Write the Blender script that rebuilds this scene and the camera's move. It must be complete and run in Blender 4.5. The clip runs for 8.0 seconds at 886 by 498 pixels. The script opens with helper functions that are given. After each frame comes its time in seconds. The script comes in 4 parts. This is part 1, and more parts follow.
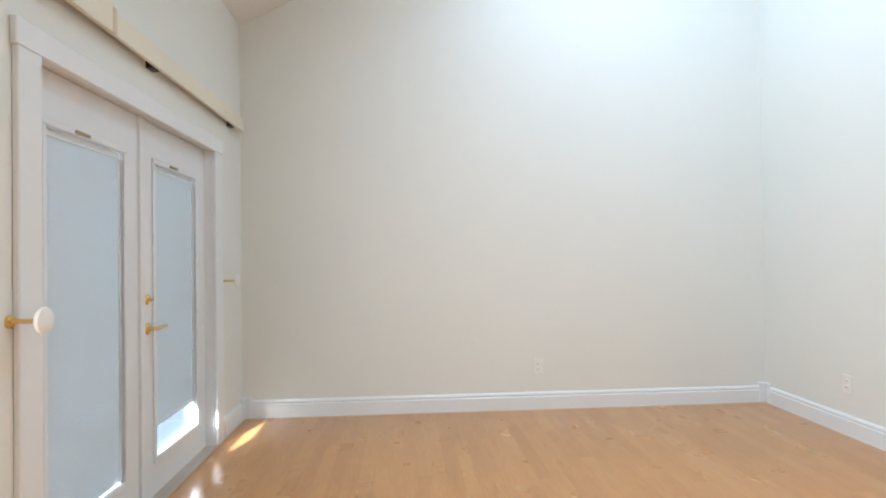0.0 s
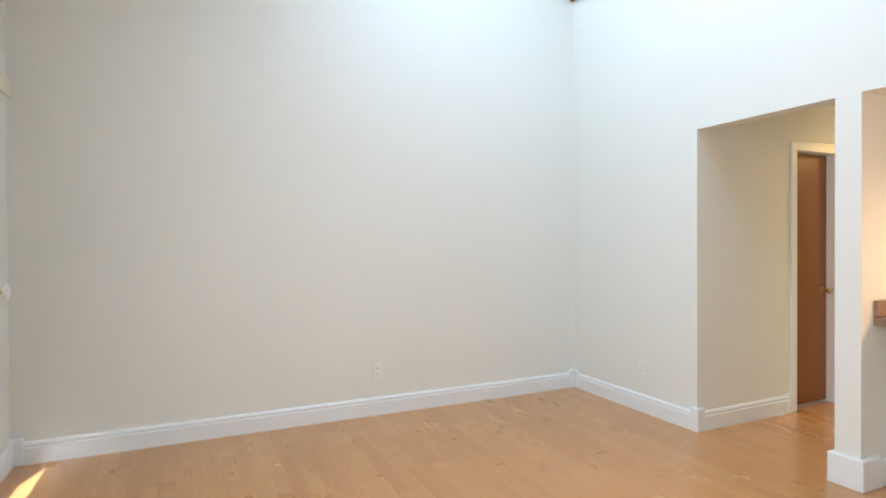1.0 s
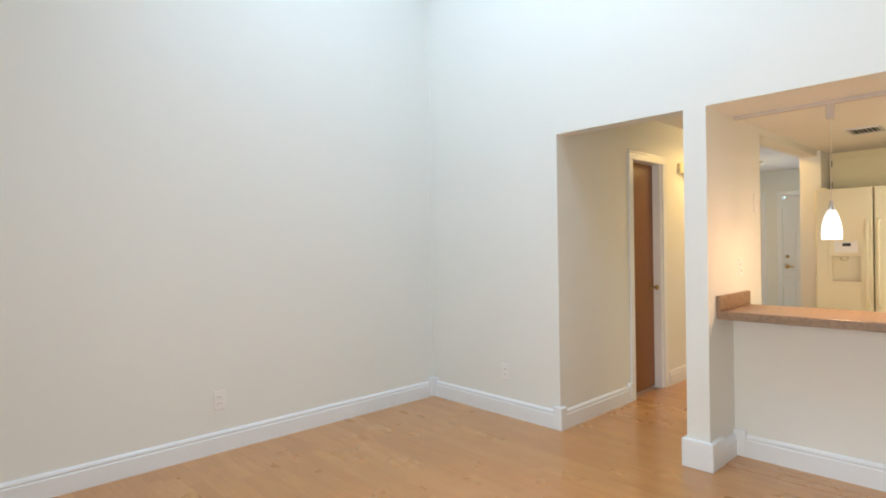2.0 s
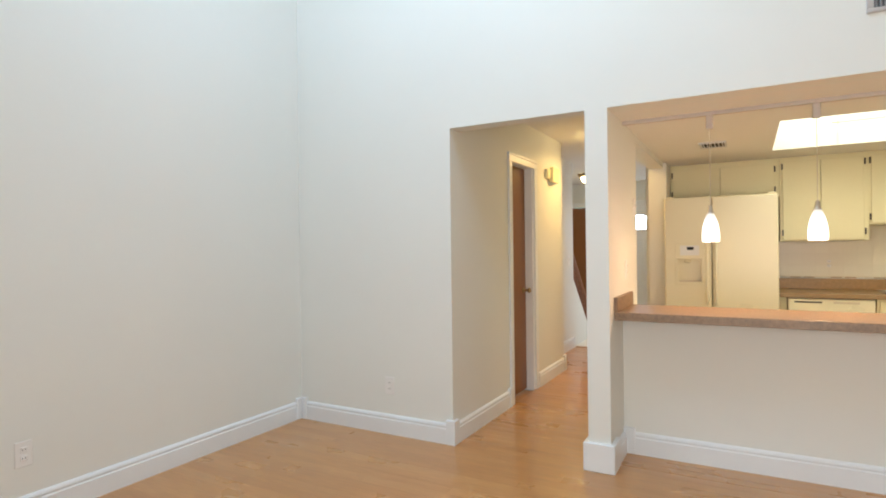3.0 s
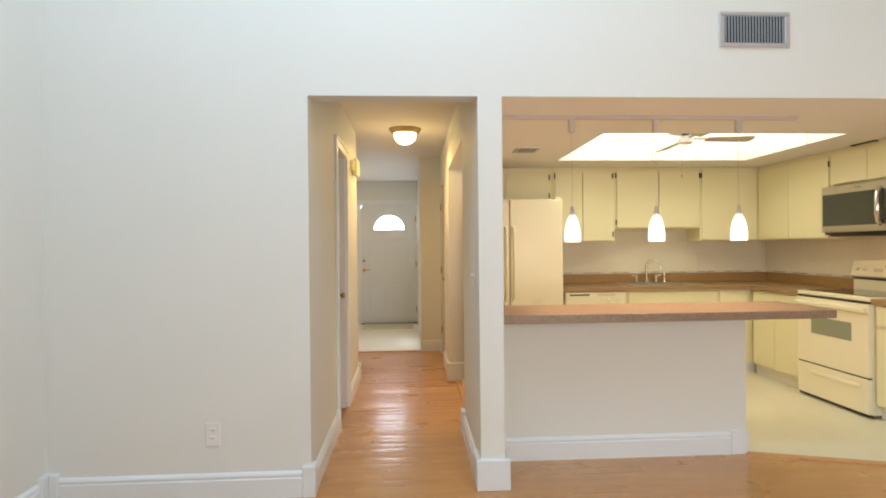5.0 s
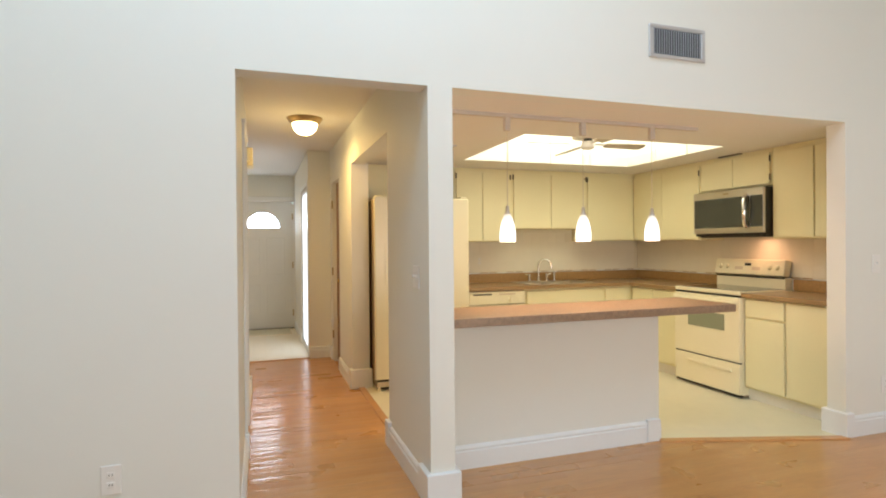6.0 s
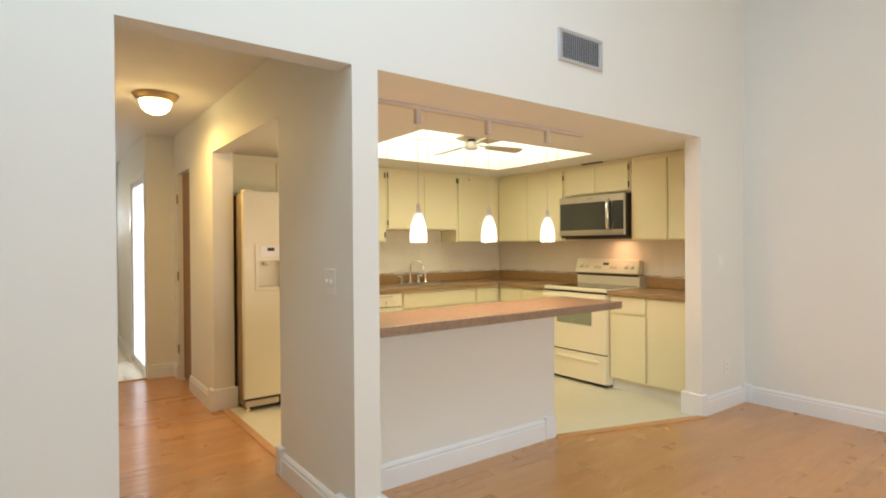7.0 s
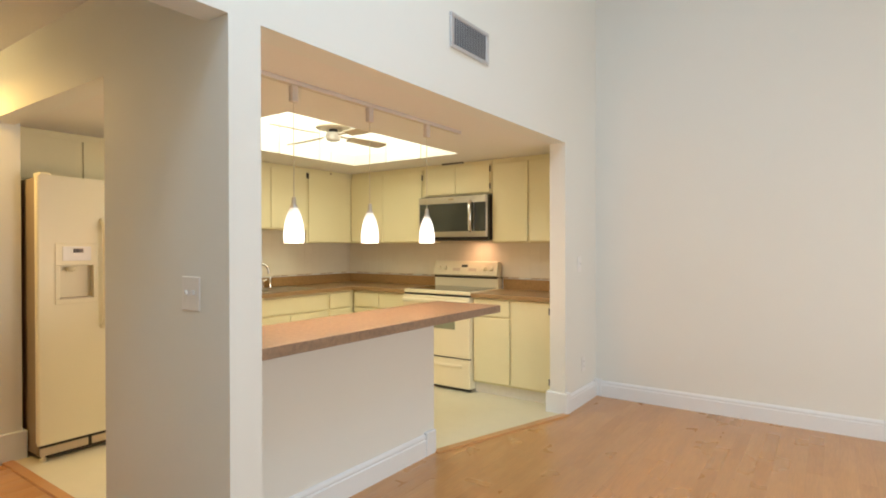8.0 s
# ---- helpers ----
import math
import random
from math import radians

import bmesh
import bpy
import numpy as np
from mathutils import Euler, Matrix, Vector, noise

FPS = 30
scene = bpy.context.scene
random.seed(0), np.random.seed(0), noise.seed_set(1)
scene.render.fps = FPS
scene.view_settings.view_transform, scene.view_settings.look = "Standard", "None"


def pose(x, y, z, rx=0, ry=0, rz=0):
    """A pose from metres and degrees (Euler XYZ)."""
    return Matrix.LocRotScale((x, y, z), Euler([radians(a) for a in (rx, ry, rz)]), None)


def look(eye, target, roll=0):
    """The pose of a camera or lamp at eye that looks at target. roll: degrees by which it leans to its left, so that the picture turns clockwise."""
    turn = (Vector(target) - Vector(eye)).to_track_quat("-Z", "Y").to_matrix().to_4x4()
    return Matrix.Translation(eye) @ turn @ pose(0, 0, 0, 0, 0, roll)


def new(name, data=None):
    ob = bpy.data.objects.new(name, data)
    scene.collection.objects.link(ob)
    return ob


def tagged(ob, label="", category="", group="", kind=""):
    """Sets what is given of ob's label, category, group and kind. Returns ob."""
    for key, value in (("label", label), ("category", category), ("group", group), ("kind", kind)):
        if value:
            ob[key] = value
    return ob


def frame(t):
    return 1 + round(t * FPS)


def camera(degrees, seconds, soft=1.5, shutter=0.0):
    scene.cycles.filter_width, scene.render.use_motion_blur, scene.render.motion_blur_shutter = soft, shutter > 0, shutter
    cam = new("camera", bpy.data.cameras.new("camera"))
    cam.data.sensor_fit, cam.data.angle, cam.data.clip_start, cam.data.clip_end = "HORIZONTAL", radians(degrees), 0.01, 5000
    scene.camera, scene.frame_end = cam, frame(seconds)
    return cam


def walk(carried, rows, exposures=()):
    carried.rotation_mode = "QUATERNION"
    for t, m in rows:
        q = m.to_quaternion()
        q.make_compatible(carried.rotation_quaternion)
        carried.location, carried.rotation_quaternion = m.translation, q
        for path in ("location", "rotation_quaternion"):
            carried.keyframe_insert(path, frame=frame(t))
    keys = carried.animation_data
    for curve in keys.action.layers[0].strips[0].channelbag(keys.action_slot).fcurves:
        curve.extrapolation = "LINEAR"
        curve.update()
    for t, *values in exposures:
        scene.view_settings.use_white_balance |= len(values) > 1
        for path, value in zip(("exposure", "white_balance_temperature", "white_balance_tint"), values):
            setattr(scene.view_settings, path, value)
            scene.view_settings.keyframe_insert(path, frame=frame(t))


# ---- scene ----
cam = camera(77.8, 8.0, soft=1.9)
PATH = [
    (0, (0.129, 0.271, 1.254), (0.267, 2.266, 1.273), -0.7),
    (0.5, (-0.058, 0.289, 1.287), (0.48, 2.216, 1.291), -0.6),
    (1, (-0.154, 0.528, 1.335), (0.689, 2.341, 1.316), -0.3),
    (1.5, (-0.21, 0.729, 1.346), (0.904, 2.391, 1.328), -0.7),
    (3, (-0.163, 1.54, 1.313), (1.588, 2.507, 1.316), -0.7),
    (3.5, (-0.116, 1.815, 1.311), (1.749, 2.538, 1.314), -0.6),
    (4, (-0.051, 2.122, 1.315), (1.896, 2.58, 1.315), -0.5),
    (4.2, (-0.025, 2.268, 1.32), (1.948, 2.6, 1.315), -0.5),
    (5.5, (0.288, 2.962, 1.322), (2.254, 2.596, 1.312), -0.6),
    (6, (0.45, 3.186, 1.328), (2.346, 2.55, 1.312), -0.5),
    (6.5, (0.67, 3.377, 1.33), (2.447, 2.46, 1.312), -0.5),
    (7, (0.898, 3.498, 1.327), (2.509, 2.311, 1.311), -0.4),
    (7.5, (1.145, 3.532, 1.326), (2.537, 2.096, 1.312), -0.3),
    (8, (1.404, 3.496, 1.329), (2.557, 1.861, 1.315), -0.1),
]
STOPS = [(0, 2.42, 5330, 8), (1.5, 2.28, 5420, 8), (3.5, 2.11, 5580, 8), (5.5, 2.15, 5620, 8), (7, 2.13, 5750, 8), (8, 2.14, 5680, 8)]
walk(cam, [(t, look(eye, target, roll)) for t, eye, target, roll in PATH], STOPS)

# ---- world, sun and large lights ----
SUN_UP, SUN_ROUND = 22, 19                    # degrees over the horizon, degrees west of south
world = bpy.data.worlds.new("sky")
scene.world = world
world.use_nodes = True
wn, wl = world.node_tree.nodes, world.node_tree.links
sky = wn.new("ShaderNodeTexSky")
sky.sky_type = "NISHITA"
sky.sun_disc = False
sky.sun_elevation, sky.sun_rotation = radians(SUN_UP), radians(180 + SUN_ROUND)
wn["Background"].inputs["Strength"].default_value = 0.12
wl.new(sky.outputs["Color"], wn["Background"].inputs["Color"])


def lamp(name, kind, m, power, colour=(1, 1, 1), size=0.1, size_y=None):
    data = bpy.data.lights.new(name, kind)
    data.energy, data.color = power, colour
    if kind == "AREA":
        data.shape, data.size, data.size_y = "RECTANGLE", size, size_y or size
    elif kind == "POINT":
        data.shadow_soft_size = size
    elif kind == "SUN":
        data.angle = radians(size)
    ob = new(name, data)
    ob.matrix_world = m
    return tagged(ob, kind="structure")


DAY = (0.77, 0.91, 1.0)
lamp("sun", "SUN", look((-1.0 - 6 * math.sin(radians(SUN_ROUND)), 4.2 - 6 * math.cos(radians(SUN_ROUND)), 6 * math.tan(radians(SUN_UP))), (-1.0, 4.2, 0)), 5.0, (1.0, 0.95, 0.86), 0.5)

# ---- plan ----
XE, YN, YS, XW = 3.10, 4.64, -1.25, -1.14     # faces of the living room's walls
TOP = 2.13                                    # head of both openings, kitchen ceiling
HC = 2.45                                     # ceiling of hall and foyer
PY0, PY1 = 2.24, 2.372                        # wall between kitchen and hall
HN = 3.28                                     # hall's other wall
XK = 6.12                                     # kitchen's far wall
XF = 9.62                                     # wall of the front door
TH = 0.13

# ---- materials ----


def material(name, colour, rough=0.5, metal=0.0, grain=0.06, scale=30.0, bump=0.02, blotch=0.05, spec=0.5, stretch=(1, 1, 1), random_piece=0.0, coat=0.0):
    """A surface with fine grain, large soft blotches, bump and an uneven gloss."""
    m = bpy.data.materials.new(name)
    m.use_nodes = True
    n, l = m.node_tree.nodes, m.node_tree.links
    b = n["Principled BSDF"]
    co = n.new("ShaderNodeTexCoord")
    mp = n.new("ShaderNodeMapping")
    mp.inputs["Scale"].default_value = stretch
    l.new(co.outputs["Object"], mp.inputs["Vector"])
    fine, big = n.new("ShaderNodeTexNoise"), n.new("ShaderNodeTexNoise")
    fine.inputs["Scale"].default_value, big.inputs["Scale"].default_value = scale, 1.7
    fine.inputs["Detail"].default_value, big.inputs["Detail"].default_value = 6, 3
    for t in (fine, big):
        l.new(mp.outputs["Vector"], t.inputs["Vector"])
    total = n.new("ShaderNodeMath")
    total.operation = "MULTIPLY_ADD"
    l.new(fine.outputs["Fac"], total.inputs[0])
    total.inputs[1].default_value, total.inputs[2].default_value = 2 * grain, 1 - grain - blotch
    more = n.new("ShaderNodeMath")
    more.operation = "MULTIPLY_ADD"
    l.new(big.outputs["Fac"], more.inputs[0])
    more.inputs[1].default_value = 2 * blotch
    l.new(total.outputs[0], more.inputs[2])
    value = more
    if random_piece:
        info = n.new("ShaderNodeObjectInfo")
        geo = n.new("ShaderNodeNewGeometry")
        mix = n.new("ShaderNodeMath")
        mix.operation = "ADD"
        l.new(info.outputs["Random"], mix.inputs[0])
        l.new(geo.outputs["Random Per Island"], mix.inputs[1])
        frac = n.new("ShaderNodeMath")
        frac.operation = "FRACT"
        l.new(mix.outputs[0], frac.inputs[0])
        last = n.new("ShaderNodeMath")
        last.operation = "MULTIPLY_ADD"
        l.new(frac.outputs[0], last.inputs[0])
        last.inputs[1].default_value = 2 * random_piece
        sub = n.new("ShaderNodeMath")
        sub.operation = "SUBTRACT"
        l.new(more.outputs[0], sub.inputs[0])
        sub.inputs[1].default_value = random_piece
        l.new(sub.outputs[0], last.inputs[2])
        value = last
    hue = n.new("ShaderNodeMixRGB")
    hue.blend_type = "MULTIPLY"
    hue.inputs["Fac"].default_value = 1.0
    hue.inputs["Color1"].default_value = (*colour, 1)
    l.new(value.outputs[0], hue.inputs["Color2"])
    l.new(hue.outputs[0], b.inputs["Base Color"])
    gloss = n.new("ShaderNodeMapRange")
    gloss.inputs["To Min"].default_value, gloss.inputs["To Max"].default_value = max(0.02, rough - 0.06), min(1, rough + 0.06)
    l.new(big.outputs["Fac"], gloss.inputs["Value"])
    l.new(gloss.outputs[0], b.inputs["Roughness"])
    b.inputs["Metallic"].default_value = metal
    b.inputs["Specular IOR Level"].default_value = spec
    b.inputs["Coat Weight"].default_value = coat
    b.inputs["Coat Roughness"].default_value = 0.07
    if bump:
        bp = n.new("ShaderNodeBump")
        bp.inputs["Strength"].default_value, bp.inputs["Distance"].default_value = bump * 5, 0.004
        l.new(fine.outputs["Fac"], bp.inputs["Height"])
        l.new(bp.outputs["Normal"], b.inputs["Normal"])
    return m


def glowing(name, colour, strength, base=(0.9, 0.88, 0.82)):
    m = bpy.data.materials.new(name)
    m.use_nodes = True
    b = m.node_tree.nodes["Principled BSDF"]
    b.inputs["Base Color"].default_value = (*base, 1)
    b.inputs["Roughness"].default_value = 0.25
    b.inputs["Emission Color"].default_value = (*colour, 1)
    b.inputs["Emission Strength"].default_value = strength
    return m


def glass(name, colour=(0.95, 0.98, 1.0), rough=0.02):
    m = bpy.data.materials.new(name)
    m.use_nodes = True
    b = m.node_tree.nodes["Principled BSDF"]
    b.inputs["Base Color"].default_value = (*colour, 1)
    b.inputs["Roughness"].default_value = rough
    b.inputs["Transmission Weight"].default_value = 1.0
    b.inputs["IOR"].default_value = 1.1
    return m


WALL = material("wall_paint", (0.797, 0.803, 0.755), 0.62, grain=0.012, scale=160, bump=0.012, blotch=0.015)
CEIL = material("ceiling_paint", (0.82, 0.80, 0.76), 0.8, grain=0.03, scale=90, bump=0.05, blotch=0.02)
TRIM = material("trim_paint", (0.82, 0.845, 0.86), 0.35, grain=0.01, scale=60, bump=0.004, blotch=0.015)


def strip_wood(name):
    """Honey coloured strips: a tone for each piece, long grain and worn gloss."""
    m = bpy.data.materials.new(name)
    m.use_nodes = True
    n, l = m.node_tree.nodes, m.node_tree.links
    b = n["Principled BSDF"]
    co, info, geo = n.new("ShaderNodeTexCoord"), n.new("ShaderNodeObjectInfo"), n.new("ShaderNodeNewGeometry")
    total, piece_no = n.new("ShaderNodeMath"), n.new("ShaderNodeMath")
    total.operation, piece_no.operation = "ADD", "FRACT"
    l.new(info.outputs["Random"], total.inputs[0])
    l.new(geo.outputs["Random Per Island"], total.inputs[1])
    l.new(total.outputs[0], piece_no.inputs[0])
    shift = n.new("ShaderNodeVectorMath")
    shift.operation = "MULTIPLY_ADD"
    l.new(piece_no.outputs[0], shift.inputs[0])
    shift.inputs[1].default_value = (1.7, 4.3, 0.9)
    l.new(co.outputs["Object"], shift.inputs[2])

    def noise(stretch, scale, detail, low, high, to_low, to_high):
        mp, t, r = n.new("ShaderNodeMapping"), n.new("ShaderNodeTexNoise"), n.new("ShaderNodeMapRange")
        mp.inputs["Scale"].default_value = stretch
        l.new(shift.outputs[0], mp.inputs["Vector"])
        l.new(mp.outputs["Vector"], t.inputs["Vector"])
        t.inputs["Scale"].default_value, t.inputs["Detail"].default_value = scale, detail
        for i, v in enumerate((low, high, to_low, to_high)):
            r.inputs[i + 1].default_value = v
        l.new(t.outputs["Fac"], r.inputs[0])
        return t, r

    grain, grain_tone = noise((7, 0.5, 1), 16, 4, 0.2, 0.8, 0.89, 1.10)
    figure, figure_tone = noise((2.2, 0.35, 1), 6, 3, 0.25, 0.75, 0.93, 1.06)
    worn, worn_gloss = noise((1, 1, 1), 2.0, 3, 0.2, 0.8, 0.24, 0.36)
    tone = n.new("ShaderNodeValToRGB")
    stops = tone.color_ramp.elements
    stops[0].color, stops[1].color = (0.510, 0.250, 0.081, 1), (0.572, 0.294, 0.101, 1)
    stops.new(0.3).color = (0.534, 0.266, 0.088, 1)
    stops.new(0.62).color = (0.550, 0.278, 0.094, 1)
    l.new(piece_no.outputs[0], tone.inputs[0])
    last = tone.outputs[0]
    for r in (grain_tone, figure_tone):
        mix = n.new("ShaderNodeMixRGB")
        mix.blend_type = "MULTIPLY"
        mix.inputs["Fac"].default_value = 1.0
        l.new(last, mix.inputs["Color1"])
        l.new(r.outputs[0], mix.inputs["Color2"])
        last = mix.outputs[0]
    l.new(last, b.inputs["Base Color"])
    l.new(worn_gloss.outputs[0], b.inputs["Roughness"])
    b.inputs["Coat Weight"].default_value, b.inputs["Coat Roughness"].default_value = 0.42, 0.13
    return m


OAK = strip_wood("floor_wood")
DARKOAK = material("floor_gap", (0.44, 0.215, 0.08), 0.6)
VINYL = material("sheet_vinyl", (0.71, 0.665, 0.50), 0.38, grain=0.05, scale=9, bump=0.004, blotch=0.04)
TILE = material("foyer_tile", (0.80, 0.775, 0.67), 0.42, grain=0.01, scale=160, bump=0, blotch=0.0)
tile_nodes = TILE.node_tree.nodes
TILE.node_tree.links.new(tile_nodes.new("ShaderNodeNewGeometry").outputs["Position"], tile_nodes["Mapping"].inputs["Vector"])
CREAM = material("cabinet_cream", (0.82, 0.765, 0.485), 0.42, grain=0.015, scale=40, bump=0.006, blotch=0.025)
TOE = material("toe_kick", (0.80, 0.78, 0.70), 0.6)
LAMINATE = material("brown_laminate", (0.268, 0.176, 0.106), 0.40, grain=0.50, scale=48, bump=0.002, blotch=0.02)
COUNTER = material("kitchen_laminate", (0.33, 0.212, 0.092), 0.3, grain=0.24, scale=150, bump=0.002, blotch=0.03)
BROWNTILE = material("brown_tile", (0.36, 0.22, 0.085), 0.35, grain=0.34, scale=38, bump=0.006, blotch=0.08)
SPLASH = material("cream_tile", (0.80, 0.755, 0.62), 0.3, grain=0.012, scale=50, bump=0.004, random_piece=0.012)
GROUT = material("grout", (0.76, 0.71, 0.57), 0.8)
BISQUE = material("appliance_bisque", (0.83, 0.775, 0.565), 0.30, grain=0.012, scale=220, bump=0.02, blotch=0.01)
# darker copy of the bisque: the shade on the sides is in the colour
SHADEDBISQUE = material("appliance_side_shaded", (0.30, 0.235, 0.155), 0.5, grain=0.03, scale=200, bump=0.02)
STEEL = material("brushed_steel", (0.62, 0.58, 0.52), 0.30, 1.0, grain=0.05, scale=60, bump=0.004, stretch=(1, 1, 18))
CHROME = material("chrome", (0.80, 0.79, 0.77), 0.10, 1.0, grain=0.01, bump=0)
BRASS = material("brass", (0.80, 0.56, 0.20), 0.20, 1.0, grain=0.03, bump=0)
BRONZE = material("aged_brass", (0.42, 0.32, 0.18), 0.32, 1.0, grain=0.05, bump=0)
BLACK = material("black_plastic", (0.02, 0.02, 0.02), 0.35, grain=0.02)
BLACKGLASS = material("black_glass", (0.046, 0.05, 0.043), 0.08, grain=0.0, bump=0, blotch=0.01)
OVENGLASS = material("oven_glass", (0.27, 0.29, 0.20), 0.08, grain=0.0, bump=0)
DOORWOOD = material("stained_door", (0.215, 0.088, 0.027), 0.36, grain=0.16, scale=16, bump=0.006, blotch=0.07, stretch=(9, 9, 0.6))
RAILWOOD = material("rail_wood", (0.22, 0.09, 0.04), 0.4, grain=0.12, scale=20)
BEAM = material("beam_wood", (0.16, 0.09, 0.06), 0.6, grain=0.15, scale=14, stretch=(6, 1, 6))
DOORPAINT = material("door_paint", (0.78, 0.805, 0.825), 0.32, grain=0.01, bump=0.003)
CREAMPAINT = material("cream_board_paint", (0.80, 0.745, 0.61), 0.5, grain=0.02, scale=60, bump=0.006, blotch=0.03)
PLASTIC = material("white_plastic", (0.84, 0.83, 0.80), 0.3, grain=0.005, bump=0)
BEIGEPLASTIC = material("beige_plastic", (0.66, 0.57, 0.42), 0.4, grain=0.02)
TRACK = material("track_enamel", (0.60, 0.55, 0.50), 0.45, grain=0.01, bump=0)
CORD = material("pendant_cord", (0.62, 0.56, 0.45), 0.3, grain=0.02, bump=0)
MAT = material("mat_pile", (0.60, 0.60, 0.50), 0.9, grain=0.12, scale=220, bump=0.06)
BLADE = material("fan_blade", (0.60, 0.54, 0.44), 0.5, grain=0.05)
SLAT = material("blind_slat", (0.76, 0.81, 0.84), 0.5, grain=0.01, bump=0)
GRILLE = material("vent_metal", (0.62, 0.62, 0.63), 0.4, 0.6, grain=0.04)
DUCT = material("duct_dark", (0.06, 0.06, 0.065), 0.8)
tn = SLAT.node_tree.nodes
glow_through, both = tn.new("ShaderNodeBsdfTranslucent"), tn.new("ShaderNodeMixShader")
glow_through.inputs["Color"].default_value = (0.80, 0.88, 0.95, 1)
both.inputs[0].default_value = 0.038
SLAT.node_tree.links.new(tn["Principled BSDF"].outputs[0], both.inputs[1])
SLAT.node_tree.links.new(glow_through.outputs[0], both.inputs[2])
SLAT.node_tree.links.new(both.outputs[0], tn["Material Output"].inputs[0])
PAVING = material("patio_concrete", (0.14, 0.15, 0.16), 0.8, grain=0.1, scale=12, bump=0.05)
LAWN = material("lawn", (0.07, 0.12, 0.03), 0.9, grain=0.3, scale=25, bump=0.1)
GLASS = glass("window_glass")
# these door panes emit in place of the daylight behind them
FANLIGHT = glowing("daylit_glass", (0.97, 1.0, 1.0), 2.8)
SIDELIGHT = glowing("daylit_side_glass", (0.95, 0.98, 1.0), 0.32)
SHADE = glowing("lit_opal_glass", (1.0, 0.86, 0.68), 0.42)
sn, sl = SHADE.node_tree.nodes, SHADE.node_tree.links
place, axes, fade = sn.new("ShaderNodeTexCoord"), sn.new("ShaderNodeSeparateXYZ"), sn.new("ShaderNodeMapRange")
for i, v in enumerate((0.60, 1.0, 0.42, 0.07)):
    fade.inputs[i + 1].default_value = v
sl.new(place.outputs["Generated"], axes.inputs[0])
sl.new(axes.outputs["Z"], fade.inputs[0])
sl.new(fade.outputs[0], sn["Principled BSDF"].inputs["Emission Strength"])
BOWL = glowing("lit_bowl_glass", (1.0, 0.70, 0.28), 2.8)
# opaque white for the panels added to keep direct sun out
SUNBLOCK = material("sun_blocking_white", (0.85, 0.86, 0.86), 0.4, bump=0)
DISPLAY = material("display", (0.03, 0.035, 0.04), 0.15)

# ---- mesh helpers ----


def link(name, bm, mat, parent=None, label="", smooth=False):
    me = bpy.data.meshes.new(name)
    bmesh.ops.recalc_face_normals(bm, faces=bm.faces)
    bm.to_mesh(me)
    bm.free()
    me.materials.append(mat)
    if smooth:
        for f in me.polygons:
            f.use_smooth = True
        me.set_sharp_from_angle(angle=radians(40))
    ob = new(name, me)
    if parent:
        ob.parent = parent
    if label:
        tagged(ob, label)
    return ob


def part(name, bm, mat, parent, label="", smooth=False):
    return link(name, bm, mat, parent, label, smooth)


def thing(name, at, label, category, group=""):
    ob = new(name)
    ob.location = at
    ob.empty_display_size = 0.1
    return tagged(ob, label, category, group)


def add_box(bm, x0, x1, y0, y1, z0, z1, bevel=0.0, m=None, segments=1):
    before = set(bm.verts)
    r = bmesh.ops.create_cube(bm, size=1.0)
    c = Matrix.Translation(((x0 + x1) / 2, (y0 + y1) / 2, (z0 + z1) / 2)) @ Matrix.Diagonal((abs(x1 - x0), abs(y1 - y0), abs(z1 - z0), 1))
    bmesh.ops.transform(bm, matrix=c, verts=r["verts"])
    if bevel:
        edges = list({e for v in r["verts"] for e in v.link_edges})
        bmesh.ops.bevel(bm, geom=edges, offset=bevel, segments=segments, profile=0.5, affect="EDGES")
    if m is not None:
        bmesh.ops.transform(bm, matrix=m, verts=[v for v in bm.verts if v not in before])
    return bm


def box(x0, x1, y0, y1, z0, z1, bevel=0.0, m=None, segments=1):
    return add_box(bmesh.new(), x0, x1, y0, y1, z0, z1, bevel, m, segments)


def boxes(*rows, bevel=0.0):
    bm = bmesh.new()
    for r in rows:
        add_box(bm, *r, bevel=bevel)
    return bm


def prism(points, z0, z1):
    """An upright prism over a plan outline."""
    bm = bmesh.new()
    low = [bm.verts.new((x, y, z0)) for x, y in points]
    high = [bm.verts.new((x, y, z1)) for x, y in points]
    bm.faces.new(low)
    bm.faces.new(high)
    for i in range(len(points)):
        j = (i + 1) % len(points)
        bm.faces.new((low[i], low[j], high[j], high[i]))
    return bm


def swept(profile, a, b, out):
    """A moulding with the profile (distance from the wall, height) from a to b along a wall whose room side is out."""
    bm = bmesh.new()
    rings = []
    for x, y in (a, b):
        rings.append([bm.verts.new((x + out[0] * d, y + out[1] * d, z)) for d, z in profile])
    n = len(profile)
    for i in range(n):
        j = (i + 1) % n
        bm.faces.new((rings[0][i], rings[0][j], rings[1][j], rings[1][i]))
    for r in rings:
        bm.faces.new(r)
    return bm


